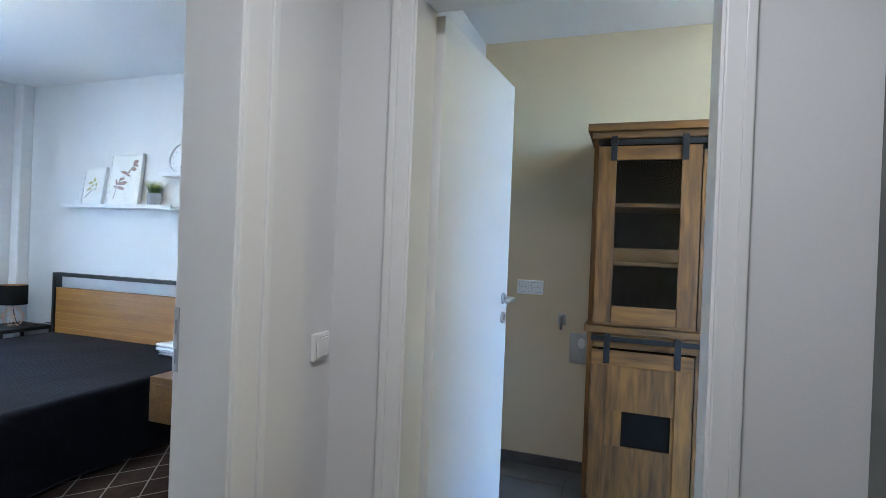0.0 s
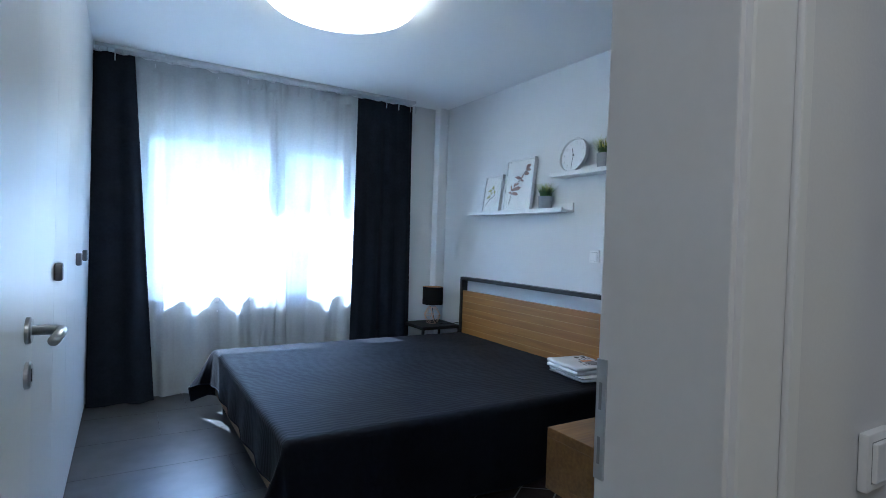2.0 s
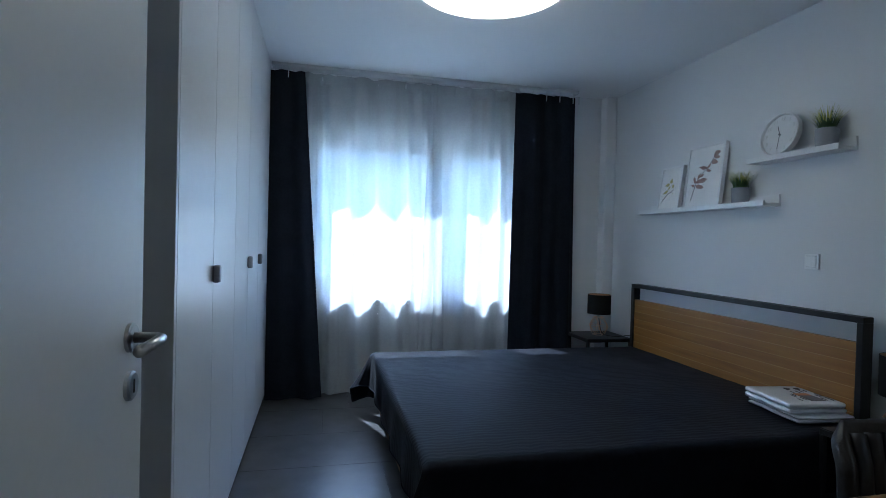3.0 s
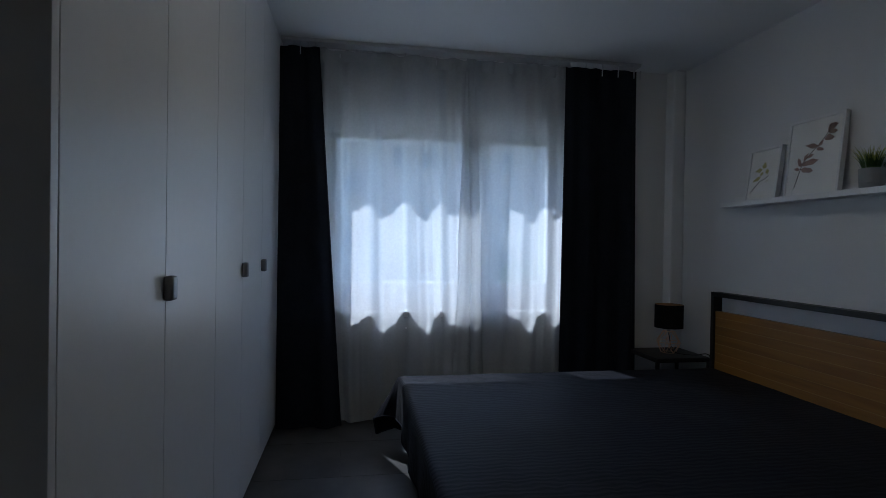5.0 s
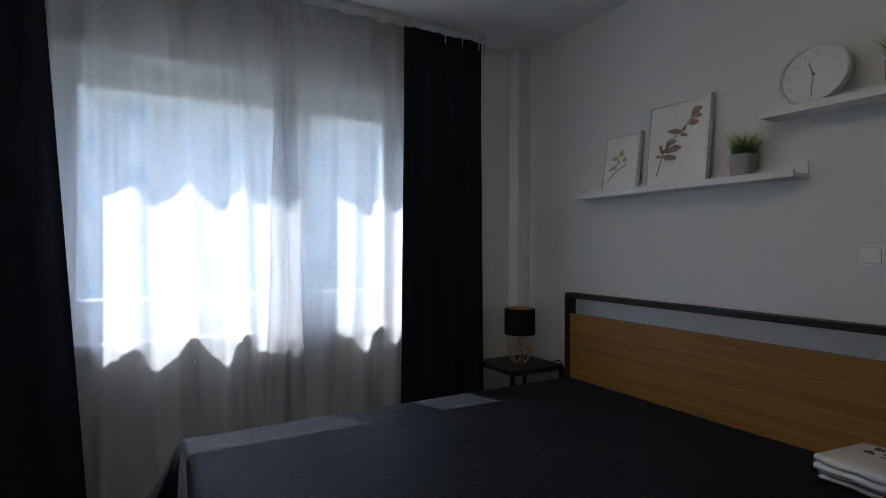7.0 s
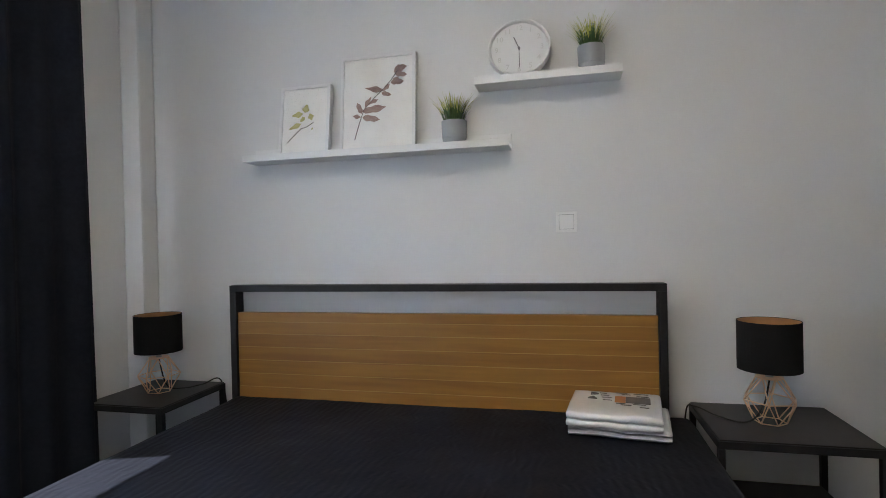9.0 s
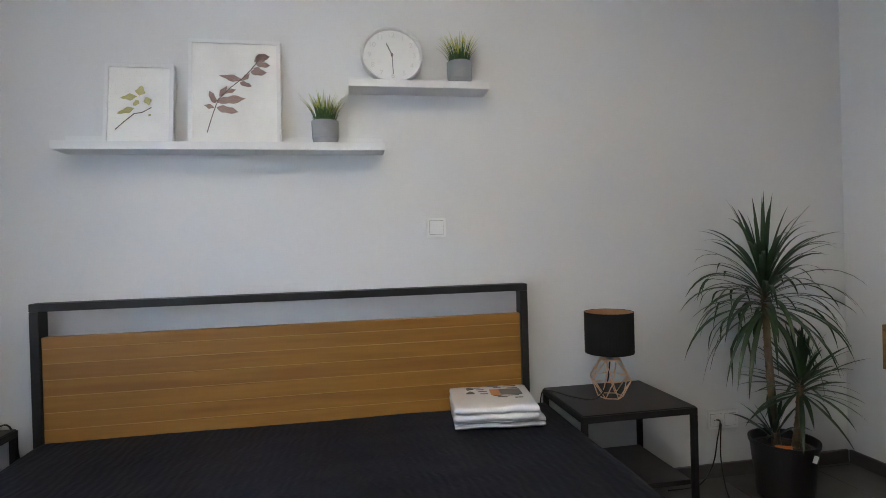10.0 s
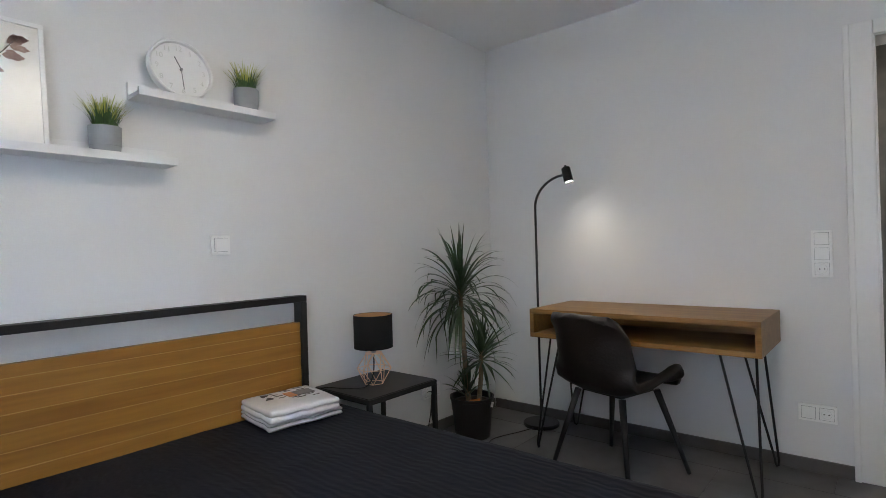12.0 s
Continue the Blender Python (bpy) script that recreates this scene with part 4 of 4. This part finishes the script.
reading_lamp()
cable([(-0.47, 0.26, 0.012), (-0.42, 0.36, 0.004), (-0.36, 0.55, 0.004), (-0.42, 0.72, 0.004), (-0.34, 0.84, 0.004), (-0.42, 0.92, 0.004), (-0.3, 0.93, 0.004), (-0.33, 0.82, 0.004), (-0.2, 0.8, 0.006), (-0.05, 0.72, 0.1), (-0.03, 0.7, 0.25)], "black lamp cable looped on the floor")
cable([(-0.014, 0.71, 0.262), (-0.05, 0.72, 0.265), (-0.07, 0.75, 0.2), (-0.06, 0.77, 0.08), (-0.07, 0.85, 0.005), (-0.08, 1.0, 0.004)], "black cable plugged in behind the bedside table")


# ---- dracaena ----
def dracaena(px, py):
    rnd = random.Random(11)
    ob = thing("dracaena", "dragon tree with two leafy crowns in a black pot", "potted plant", at=(px, py, 0))
    pot = part("pot", lathe(bmesh.new(), [(0, 0), (0.098, 0), (0.102, 0.004), (0.125, 0.222), (0.13, 0.224), (0.131, 0.24), (0.124, 0.24), (0.12, 0.205), (0, 0.205)], n=48), BLACKPOT, ob, "black plastic plant pot")
    bm = lathe(bmesh.new(), [(0.121, 0.2), (0.08, 0.212), (0.03, 0.216), (0.0, 0.214)], n=32)
    for v in bm.verts:
        v.co.z += 0.006 * noise.noise(v.co * 40)
    part("soil", bm, SOIL, pot)
    bm = B(-0.03, 0.03, -0.0012, 0.0012, 0, 0.04)
    bm.transform(pose(-0.085, 0.075, 0.206, 16, 6, 47))
    part("tag", bm, BRIGHTORANGE, pot, "orange plant label")
    bm = B(-0.009, 0.009, -0.0012, 0.0012, 0, 0.03)
    bm.transform(pose(-0.127, -0.02, 0.185, 0, 0, -100) @ pose(0, 0, 0, 0, 20, 0))
    part("tag", bm, PAPER, pot, "small white price tag")

    def trunk(pts, r0, r1):
        bm = tube(bmesh.new(), pts, r0, n=12, taper=r1)
        for (a, b) in zip(pts, pts[1:]):
            a, b = Vector(a), Vector(b)
            for k in range(5):
                p = a + (b - a) * (k + 0.5) / 5
                tube(bm, [p, p + (b - a).normalized() * 0.004], r0 * 1.06, n=12)
        return part("trunk", bm, BARK, ob, "ringed pale brown trunk", smooth=True)

    def leaf(base, az, el, ln, wd, sag, parent):
        bm = bmesh.new()
        prev = None
        p, n = Vector(base), 10
        d = Vector((math.cos(az) * math.cos(el), math.sin(az) * math.cos(el), math.sin(el)))
        side = Vector((-math.sin(az), math.cos(az), 0))
        tw = rnd.uniform(-0.5, 0.5)
        for k in range(n + 1):
            u = k / n
            w = wd * (0.55 + 1.0 * u if u < 0.4 else 0.95 * (1 - ((u - 0.4) / 0.6) ** 1.8)) * 0.5
            up = d.cross(side).normalized()
            s = (side * math.cos(tw * u) + up * math.sin(tw * u)) * w
            fold = up * (-0.25 * w)
            cur = [bm.verts.new(q) for q in (p - s, p + fold, p + s)]
            if prev:
                bm.faces.new((prev[0], prev[1], cur[1], cur[0]))
                bm.faces.new((prev[1], prev[2], cur[2], cur[1]))
            prev = cur
            p = p + d * (ln / n)
            d = (d + Vector((0, 0, -sag * (0.4 + 1.5 * u) / n))).normalized()
        for v in bm.verts:
            rr = v.co + Vector((px, py, 0))
            if rr.x > -0.012:
                v.co.x = -0.012 - px
            if rr.y < 0.02:
                v.co.y = 0.02 - py
        part("leaf", bm, LEAF, parent, smooth=True)

    def crown(parent, cx, cy, z0, z1, count, ln, low, sag):
        for k in range(count):
            f = k / (count - 1)
            az = k * 2.39996 + rnd.uniform(-0.3, 0.3)
            el = radians(low + (84 - low) * f ** 0.9 + rnd.uniform(-13, 13))
            leaf((cx + 0.012 * math.cos(az), cy + 0.012 * math.sin(az), z0 + (z1 - z0) * f), az, el, ln * rnd.uniform(0.78, 1.1) * (1.0 - 0.2 * f), rnd.uniform(0.014, 0.022), sag * rnd.uniform(0.6, 1.4) * (1 - 0.6 * f), parent)

    t1 = trunk([(0.0, 0.03, 0.2), (0.005, 0.045, 0.4), (0.01, 0.055, 0.6), (0.01, 0.065, 0.8), (0.01, 0.07, 0.93)], 0.016, 0.012)
    crown(t1, 0.01, 0.07, 0.76, 0.92, 120, 0.42, -30, 2.6)
    t2 = trunk([(-0.035, -0.02, 0.2), (-0.05, -0.03, 0.35), (-0.055, -0.035, 0.52)], 0.015, 0.012)
    crown(t2, -0.055, -0.035, 0.43, 0.52, 66, 0.27, -26, 1.0)
    t3 = trunk([(-0.01, 0.05, 0.2), (-0.015, 0.06, 0.28)], 0.012, 0.01)
    crown(t3, -0.015, 0.06, 0.25, 0.30, 16, 0.2, 20, 1.0)
    return ob


dracaena(-0.225, 0.56)


# ---- ceiling lamp ----
def ceiling_lamp():
    ob = thing("ceiling_lamp", "large round lit ceiling lamp with white diffuser", "ceiling lamp", at=(-1.712, 2.15, 0))
    part("rim", lathe(bmesh.new(), [(0, H - 0.001), (0.372, H - 0.001), (0.378, H - 0.006), (0.378, H - 0.022), (0.36, H - 0.024), (0, H - 0.024)], n=64), PVC, ob)
    part("diffuser", lathe(bmesh.new(), [(0.374, H - 0.024), (0.385, H - 0.04), (0.383, H - 0.058), (0.365, H - 0.072), (0.3, H - 0.084), (0.2, H - 0.09), (0.1, H - 0.092), (0.001, H - 0.093)], n=64), DIFFUSER, ob, "glowing milky diffuser", smooth=True)


ceiling_lamp()


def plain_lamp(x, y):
    ob = thing("ceiling_lamp", "small round ceiling lamp added out of view", "ceiling lamp", at=(x, y, 0))
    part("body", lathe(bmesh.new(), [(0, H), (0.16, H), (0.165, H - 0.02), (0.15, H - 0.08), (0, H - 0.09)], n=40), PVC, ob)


# unseen lamp body added above the hall fill light
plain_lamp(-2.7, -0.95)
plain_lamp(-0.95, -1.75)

# ---- rug ----
rug = tagged(part("rug", B(-1.93, -0.5, 1.0, 2.25, 0.0, 0.009, bevel=0.003), RUG), "dark brown rug with cream diamond lines", "rug")
RX0, RX1, RY0, RY1 = -1.92, -0.52, 1.02, 1.75
for slope, gap, ax, ay in ((-0.64, 0.166, -1.909, 1.66), (0.62, 0.170, -1.757, 1.365)):
    d = Vector((math.cos(slope), math.sin(slope), 0))
    nrm = Vector((-d.y, d.x, 0))
    for k in range(-30, 31):
        c = Vector((ax, ay, 0)) + nrm * (k * gap)
        ts = []
        lo, hi = -5.0, 5.0
        for o, dd, a, b in ((c.x, d.x, RX0, RX1), (c.y, d.y, RY0, RY1)):
            if abs(dd) > 1e-5:
                t0, t1 = sorted(((a - o) / dd, (b - o) / dd))
                lo, hi = max(lo, t0), min(hi, t1)
            elif not a < o < b:
                lo, hi = 1, 0
        if hi - lo > 0.03:
            p, q, w = c + d * lo, c + d * hi, nrm * 0.004
            z = 0.0098 if slope < 0 else 0.0102
            bm = bmesh.new()
            bm.faces.new([bm.verts.new((v.x, v.y, z)) for v in (p - w, q - w, q + w, p + w)])
            part("woven_line", bm, RUGLINE, rug)


# ---- side room: sliding-door cabinet ----
def rustic_cabinet():
    ob = thing("rustic_cabinet", "tall rustic wooden cabinet with sliding barn doors", "cabinet")
    xf, xb, y1, y0 = -0.45, -0.005, -0.838, -1.95
    part("side_board", B(xf, xb, y1 - 0.03, y1, 0.0, 1.82, bevel=0.003), MANGO, ob)
    part("side_board", B(xf, xb, y0, y0 + 0.03, 0.0, 1.82, bevel=0.003), MANGO, ob)
    # back in near-black: the cabinet's inner shade is put into its colour
    part("back_board", B(xb - 0.02, xb, y0 + 0.03, y1 - 0.03, 0.06, 1.82), SHADEIN, ob)
    part("cornice", B(xf - 0.035, xb, y0 - 0.03, y1 + 0.03, 1.832, 1.868, bevel=0.004), MANGOY, ob)
    part("cornice_moulding", B(xf - 0.015, xb, y0 - 0.012, y1 + 0.012, 1.797, 1.832, bevel=0.006), MANGOY, ob)
    # rail under the cornice, its shade put into the colour too
    part("top_rail", B(xf, xf + 0.03, y0 + 0.03, y1 - 0.03, 1.745, 1.797), SHADEIN, ob)
    part("waist_board", B(xf - 0.022, xb, y0 - 0.015, y1 + 0.015, 0.872, 0.905, bevel=0.004), MANGOY, ob)
    part("waist_rail", B(xf, xf + 0.03, y0 + 0.03, y1 - 0.03, 0.80, 0.872), MANGOY, ob)
    part("bottom_board", B(xf, xb, y0 + 0.03, y1 - 0.03, 0.06, 0.09), MANGOY, ob)
    part("plinth", B(xf - 0.004, xf + 0.02, y0 + 0.03, y1 - 0.03, 0.0, 0.09, bevel=0.003), MANGOY, ob)
    part("divider", B(xf + 0.02, xb - 0.02, -1.345, -1.32, 0.09, 0.872), MANGO, ob)
    part("divider", B(xf + 0.02, xb - 0.02, -1.345, -1.32, 0.905, 1.797), MANGO, ob)
    for z in (1.195, 1.475):
        part("shelf_board", B(xf + 0.025, xb - 0.02, y0 + 0.03, y1 - 0.03, z, z + 0.018, bevel=0.002), MANGOY, ob)
    for zr in (1.778, 0.845):
        r = part("slide_rail", B(xf - 0.022, xf - 0.016, y0 + 0.04, y1 - 0.02, zr - 0.012, zr + 0.012), BLACKMETAL, ob, "black flat steel slide rail")
        for y in (y1 - 0.03, -1.4, y0 + 0.06):
            bm = bmesh.new()
            tube(bm, [(xf, y, zr), (xf - 0.028, y, zr)], 0.012, n=12)
            part("rail_stop", bm, BLACKMETAL, r)
    yd1, yd0 = -0.862, -1.308
    up = part("glazed_door", B(xf - 0.046, xf - 0.026, yd1 - 0.082, yd1, 0.925, 1.755, bevel=0.003), MANGO, ob, "rustic wood door with a glass pane")
    part("stile", B(xf - 0.046, xf - 0.026, yd0, yd0 + 0.082, 0.925, 1.755, bevel=0.003), MANGO, up)
    part("rail", B(xf - 0.044, xf - 0.027, yd0 + 0.083, yd1 - 0.083, 1.69, 1.755, bevel=0.003), MANGOY, up)
    part("rail", B(xf - 0.046, xf - 0.026, yd0, yd1, 0.915, 0.924, bevel=0.001), MANGOY, up)
    part("rail", B(xf - 0.044, xf - 0.027, yd0 + 0.083, yd1 - 0.083, 0.925, 1.005, bevel=0.003), MANGOY, up)
    part("pane", B(xf - 0.038, xf - 0.034, yd0 + 0.078, yd1 - 0.078, 1.0, 1.695), GLASS, up)
    lo = part("plank_door", B(xf - 0.04, xf - 0.03, yd0 + 0.06, yd1 - 0.06, 0.515, 0.79), MANGO, ob, "rustic plank door with a square hole")
    part("stile", B(xf - 0.046, xf - 0.026, yd1 - 0.075, yd1, 0.10, 0.79, bevel=0.003), MANGO, lo)
    part("stile", B(xf - 0.046, xf - 0.026, yd0, yd0 + 0.075, 0.10, 0.79, bevel=0.003), MANGO, lo)
    part("rail", B(xf - 0.048, xf - 0.026, yd0 + 0.002, yd1 - 0.002, 0.725, 0.795, bevel=0.003), MANGOY, lo)
    part("plank", B(xf - 0.04, xf - 0.03, yd0 + 0.06, yd1 - 0.06, 0.10, 0.35), MANGO, lo)
    part("plank", B(xf - 0.04, xf - 0.03, yd1 - 0.147, yd1 - 0.06, 0.35, 0.515), MANGO, lo)
    part("plank", B(xf - 0.04, xf - 0.03, yd0 + 0.06, yd0 + 0.088, 0.35, 0.515), MANGO, lo)
    # dark sheet added behind the square hole in place of the shade there
    part("shade_panel", B(xf - 0.028, xf - 0.02, yd0 + 0.09, yd1 - 0.13, 0.30, 0.51), SHADEIN, lo)
    for d, z0, z1 in ((up, 1.685, 1.803), (lo, 0.735, 0.87)):
        for y in (yd1 - 0.07, yd0 + 0.07):
            h = part("hanger", B(xf - 0.056, xf - 0.05, y - 0.014, y + 0.014, z0, z1, bevel=0.002), BLACKMETAL, d, "black strap hanger with roller")
            bm = bmesh.new()
            tube(bm, [(xf - 0.05, y, z1 - 0.018), (xf - 0.012, y, z1 - 0.018)], 0.018, n=16)
            part("roller", bm, BLACKMETAL, h)


rustic_cabinet()


def towel_stack(y, z, n, w=0.14):
    rnd = random.Random(int(z * 100))
    ob = thing("towel_stack", "stack of folded cream towels on a cabinet shelf", "towels", "towels in the cabinet", at=(-0.26, y, z))
    for k in range(n):
        s = 1 - 0.06 * k - rnd.uniform(0, 0.05)
        bm = B(-0.13, 0.13, -w * s, w * s, 0.028 * k + 0.0005, 0.028 * (k + 1), bevel=0.011)
        part("towel", bm, TOWEL, ob, smooth=True)


towel_stack(-1.53, 0.906, 2)
towel_stack(-1.52, 1.214, 4)
towel_stack(-1.53, 1.494, 3)
basket = tagged(part("storage_box", B(-0.37, -0.06, -1.29, -0.9, 1.2135, 1.28, bevel=0.008), MANGOY), "low wooden box behind the cabinet glass", "box")

hook = thing("wall_hook", "chrome wall fitting on the side-room wall", "hook", at=(-0.001, -0.665, 0.86))
bm = B(-0.012, 0, -0.022, 0.022, -0.03, 0.035, bevel=0.004)
part("back_plate", bm, STEEL, hook)
part("arm", tube(bmesh.new(), [(-0.01, 0, 0.02), (-0.045, 0, 0.015), (-0.055, 0, -0.015), (-0.04, 0, -0.05)], 0.009, n=10), STEEL, hook, smooth=True)
sp = thing("steel_wall_plate", "brushed steel wall plate with a keyhole cut-out", "wall plate", at=(-0.001, -0.779, 0.704))
part("plate", B(-0.012, 0, -0.065, 0.065, -0.085, 0.085, bevel=0.002), STEEL, sp)
bm = lathe(bmesh.new(), [(0, 0), (0.02, 0), (0.02, 0.002), (0, 0.002)], n=20)
for v in bm.verts:
    v.co = Vector((-0.0125 - v.co.z, v.co.x, v.co.y * 1.5 + 0.03))
part("cut_out", bm, PLASTICWHITE, sp)

# ---- hall cupboard ----
cup = thing("hall_cupboard", "tall mottled grey hall cupboard with a white knob", "cupboard")
part("body", B(-2.46, HX - 0.001, -1.739, -1.555, 0.0, 2.40, bevel=0.003), CONCRETE, cup)
part("door", B(-2.455, -2.07, -1.553, -1.535, 0.03, 2.38, bevel=0.003), CONCRETE, cup)
part("door", B(-2.063, HX - 0.005, -1.553, -1.535, 0.03, 2.38, bevel=0.003), CONCRETE, cup)
bm = lathe(bmesh.new(), [(0, 0), (0.008, 0), (0.008, 0.012), (0.016, 0.018), (0.016, 0.028), (0, 0.031)], n=20)
for v in bm.verts:
    v.co = Vector((-2.39 + v.co.x, -1.535 + v.co.z, 1.424 + v.co.y))
part("knob", bm, PLASTICWHITE, cup, "round white knob", smooth=True)
part("trim_strip", B(-2.482, -2.462, -1.739, -1.53, 0.75, 2.40), DOORWHITE, cup, "white edge strip")

# ---- outside ----
struct("ground", B(-1500, 1500, -1500, 1500, -1.6, -1.5), GROUND, "dry garden ground behind the house", "ground")


def house():
    ob = thing("apartment_building", "pale stucco building with a red tiled roof", "building")
    X0, X1, Y, Z = -22.0, 9.2, 26.0, 8.2
    part("wall", B(X0, X1, Y, Y + 10, -1.5, Z), STUCCO, ob)
    part("eaves", B(X0 - 0.3, X1 + 0.3, Y - 0.55, Y, Z - 0.05, Z + 0.18), mat("eaves_board", (0.32, 0.25, 0.2)), ob)
    bm = bmesh.new()
    ridge = Z + 5.2
    vs = [bm.verts.new(p) for p in ((X0 - 0.3, Y - 0.6, Z + 0.19), (X1 + 0.3, Y - 0.6, Z + 0.19), (X1 + 0.3, Y + 5, ridge), (X0 - 0.3, Y + 5, ridge), (X0 - 0.3, Y + 10.6, Z + 0.19), (X1 + 0.3, Y + 10.6, Z + 0.19))]
    for f in ((0, 1, 2, 3), (3, 2, 5, 4), (0, 3, 4), (1, 5, 2), (0, 4, 5, 1)):
        bm.faces.new([vs[i] for i in f])
    roof = part("roof", bm, ROOFTILE, ob)
    bm = bmesh.new()
    for i in range(26):
        f0, f1 = i / 26, (i + 1) / 26
        y0, y1 = Y - 0.6 + 5.6 * f0, Y - 0.6 + 5.6 * f1 + 0.06
        z0, z1 = Z + 0.24 + 5.0 * f0, Z + 0.24 + 5.0 * f1
        for k in range(60):
            xa = X1 + 0.3 - 0.3 * k
            vv = [bm.verts.new(p) for p in ((xa - 0.29, y0, z0 + 0.03), (xa - 0.145, y0, z0 + 0.08), (xa, y0, z0 + 0.03), (xa, y1, z1 - 0.01), (xa - 0.145, y1, z1 + 0.04), (xa - 0.29, y1, z1 - 0.01))]
            bm.faces.new((vv[0], vv[1], vv[4], vv[5]))
            bm.faces.new((vv[1], vv[2], vv[3], vv[4]))
    tagged(part("roof_tiles", bm, ROOFTILE, roof), kind="stuff")
    for x in (3.3, 6.6):
        d = part("dormer", B(x - 0.8, x + 0.8, Y - 0.1, Y + 3, Z + 0.2, Z + 1.7), STUCCO, roof)
        part("dormer_roof", B(x - 0.95, x + 0.95, Y - 0.3, Y + 3.2, Z + 1.7, Z + 1.85), ROOFTILE, roof)
        part("dormer_window", B(x - 0.45, x + 0.45, Y - 0.14, Y - 0.1, Z + 0.5, Z + 1.5), GREYWIN, roof)

    def window(x, z, w, h):
        wi = part("window", B(x - w / 2 - 0.07, x + w / 2 + 0.07, Y - 0.03, Y, z - h / 2 - 0.07, z + h / 2 + 0.07), STUCCO, ob)
        part("pane", B(x - w / 2, x + w / 2, Y - 0.045, Y - 0.03, z - h / 2, z + h / 2), GREYWIN, wi)
        part("sill", B(x - w / 2 - 0.12, x + w / 2 + 0.12, Y - 0.14, Y, z - h / 2 - 0.13, z - h / 2 - 0.075), SOLEIL, wi)

    for z in (0.2, 2.77, 5.38):
        for x in (-14.9, -11.8, -8.3, -5.26, 1.2, 5.15):
            window(x, z, 0.75, 0.85)
        for x in (-9.9, -3.93, -0.38, 8.2):
            window(x, z, 0.4, 0.9)
    for z in (1.5, 4.04, 6.6):
        for x in (-10.9, -2.4):
            window(x, z, 0.8, 0.8)


house()


def bush(x, y, z, r, seed):
    rnd = random.Random(seed)
    ob = thing("bush", "leafy green garden bush outside the window", "bush", "bushes in the garden", at=(x, y, z))
    part("stem", tube(bmesh.new(), [(0, 0, 0), (0.05, 0, r * 0.5), (0.02, 0.05, r * 1.1)], 0.05, taper=0.015), BARK, ob)
    bm = bmesh.new()
    for i in range(900):
        p = Vector((rnd.gauss(0, 1), rnd.gauss(0, 1), rnd.gauss(0, 1))).normalized() * r * rnd.uniform(0.4, 1.0) * (0.8 + 0.35 * noise.noise(Vector((i * 0.01, seed, 0))))
        p = Vector((p.x, p.y, p.z * 0.9 + r * 0.9))
        a = Vector((rnd.uniform(-1, 1), rnd.uniform(-1, 1), rnd.uniform(-1, 1))).normalized()
        b = a.orthogonal().normalized()
        s = rnd.uniform(0.05, 0.10)
        bm.faces.new([bm.verts.new(p + q * s) for q in (a, b * 0.5, -a, -b * 0.5)])
    part("crown", bm, GREENS, ob)


bush(3.4, 18.0, -1.5, 1.45, 1)
bush(5.6, 19.0, -1.5, 1.5, 2)
bush(-4.4, 18.0, -1.5, 1.0, 3)
bush(-6.6, 17.0, -1.5, 1.15, 4)

# ---- floor tiles ----
TX, TY, G = 0.95, 0.478, 0.0016
tile_meshes = {}


def tile_mesh(w, d):
    key = (round(w, 4), round(d, 4))
    if key not in tile_meshes:
        bm = B(0, w, 0, d, -0.003, 0.0)
        top = [e for e in bm.edges if all(abs(v.co.z) < 1e-6 for v in e.verts)]
        bmesh.ops.bevel(bm, geom=top, offset=0.0015, segments=1, affect="EDGES")
        me = bpy.data.meshes.new("tile")
        bm.to_mesh(me)
        bm.free()
        me.materials.append(STONE)
        tile_meshes[key] = me
    return tile_meshes[key]


def lay(x0, x1, y0, y1):
    j = math.floor((y0 - 3.09) / TY)
    while 3.09 + j * TY < y1:
        ya, yb = max(y0, 3.09 + j * TY), min(y1, 3.09 + (j + 1) * TY)
        shift = -2.43 - 0.12 * (j % 2) + 0.31 * ((j * 7) % 3)
        i = math.floor((x0 - shift) / TX)
        while shift + i * TX < x1:
            xa, xb = max(x0, shift + i * TX), min(x1, shift + (i + 1) * TX)
            if xb - xa > 0.02 and yb - ya > 0.02:
                o = new("tile", tile_mesh(xb - xa - G, yb - ya - G))
                o.location = (xa + G / 2, ya + G / 2, 0)
                o.parent = floor
            i += 1
        j += 1


lay(XW, 0, WY + 0.002, YN)
lay(-5.0, HX, -1.74, WY)
lay(HX, 0, -2.7, WY)
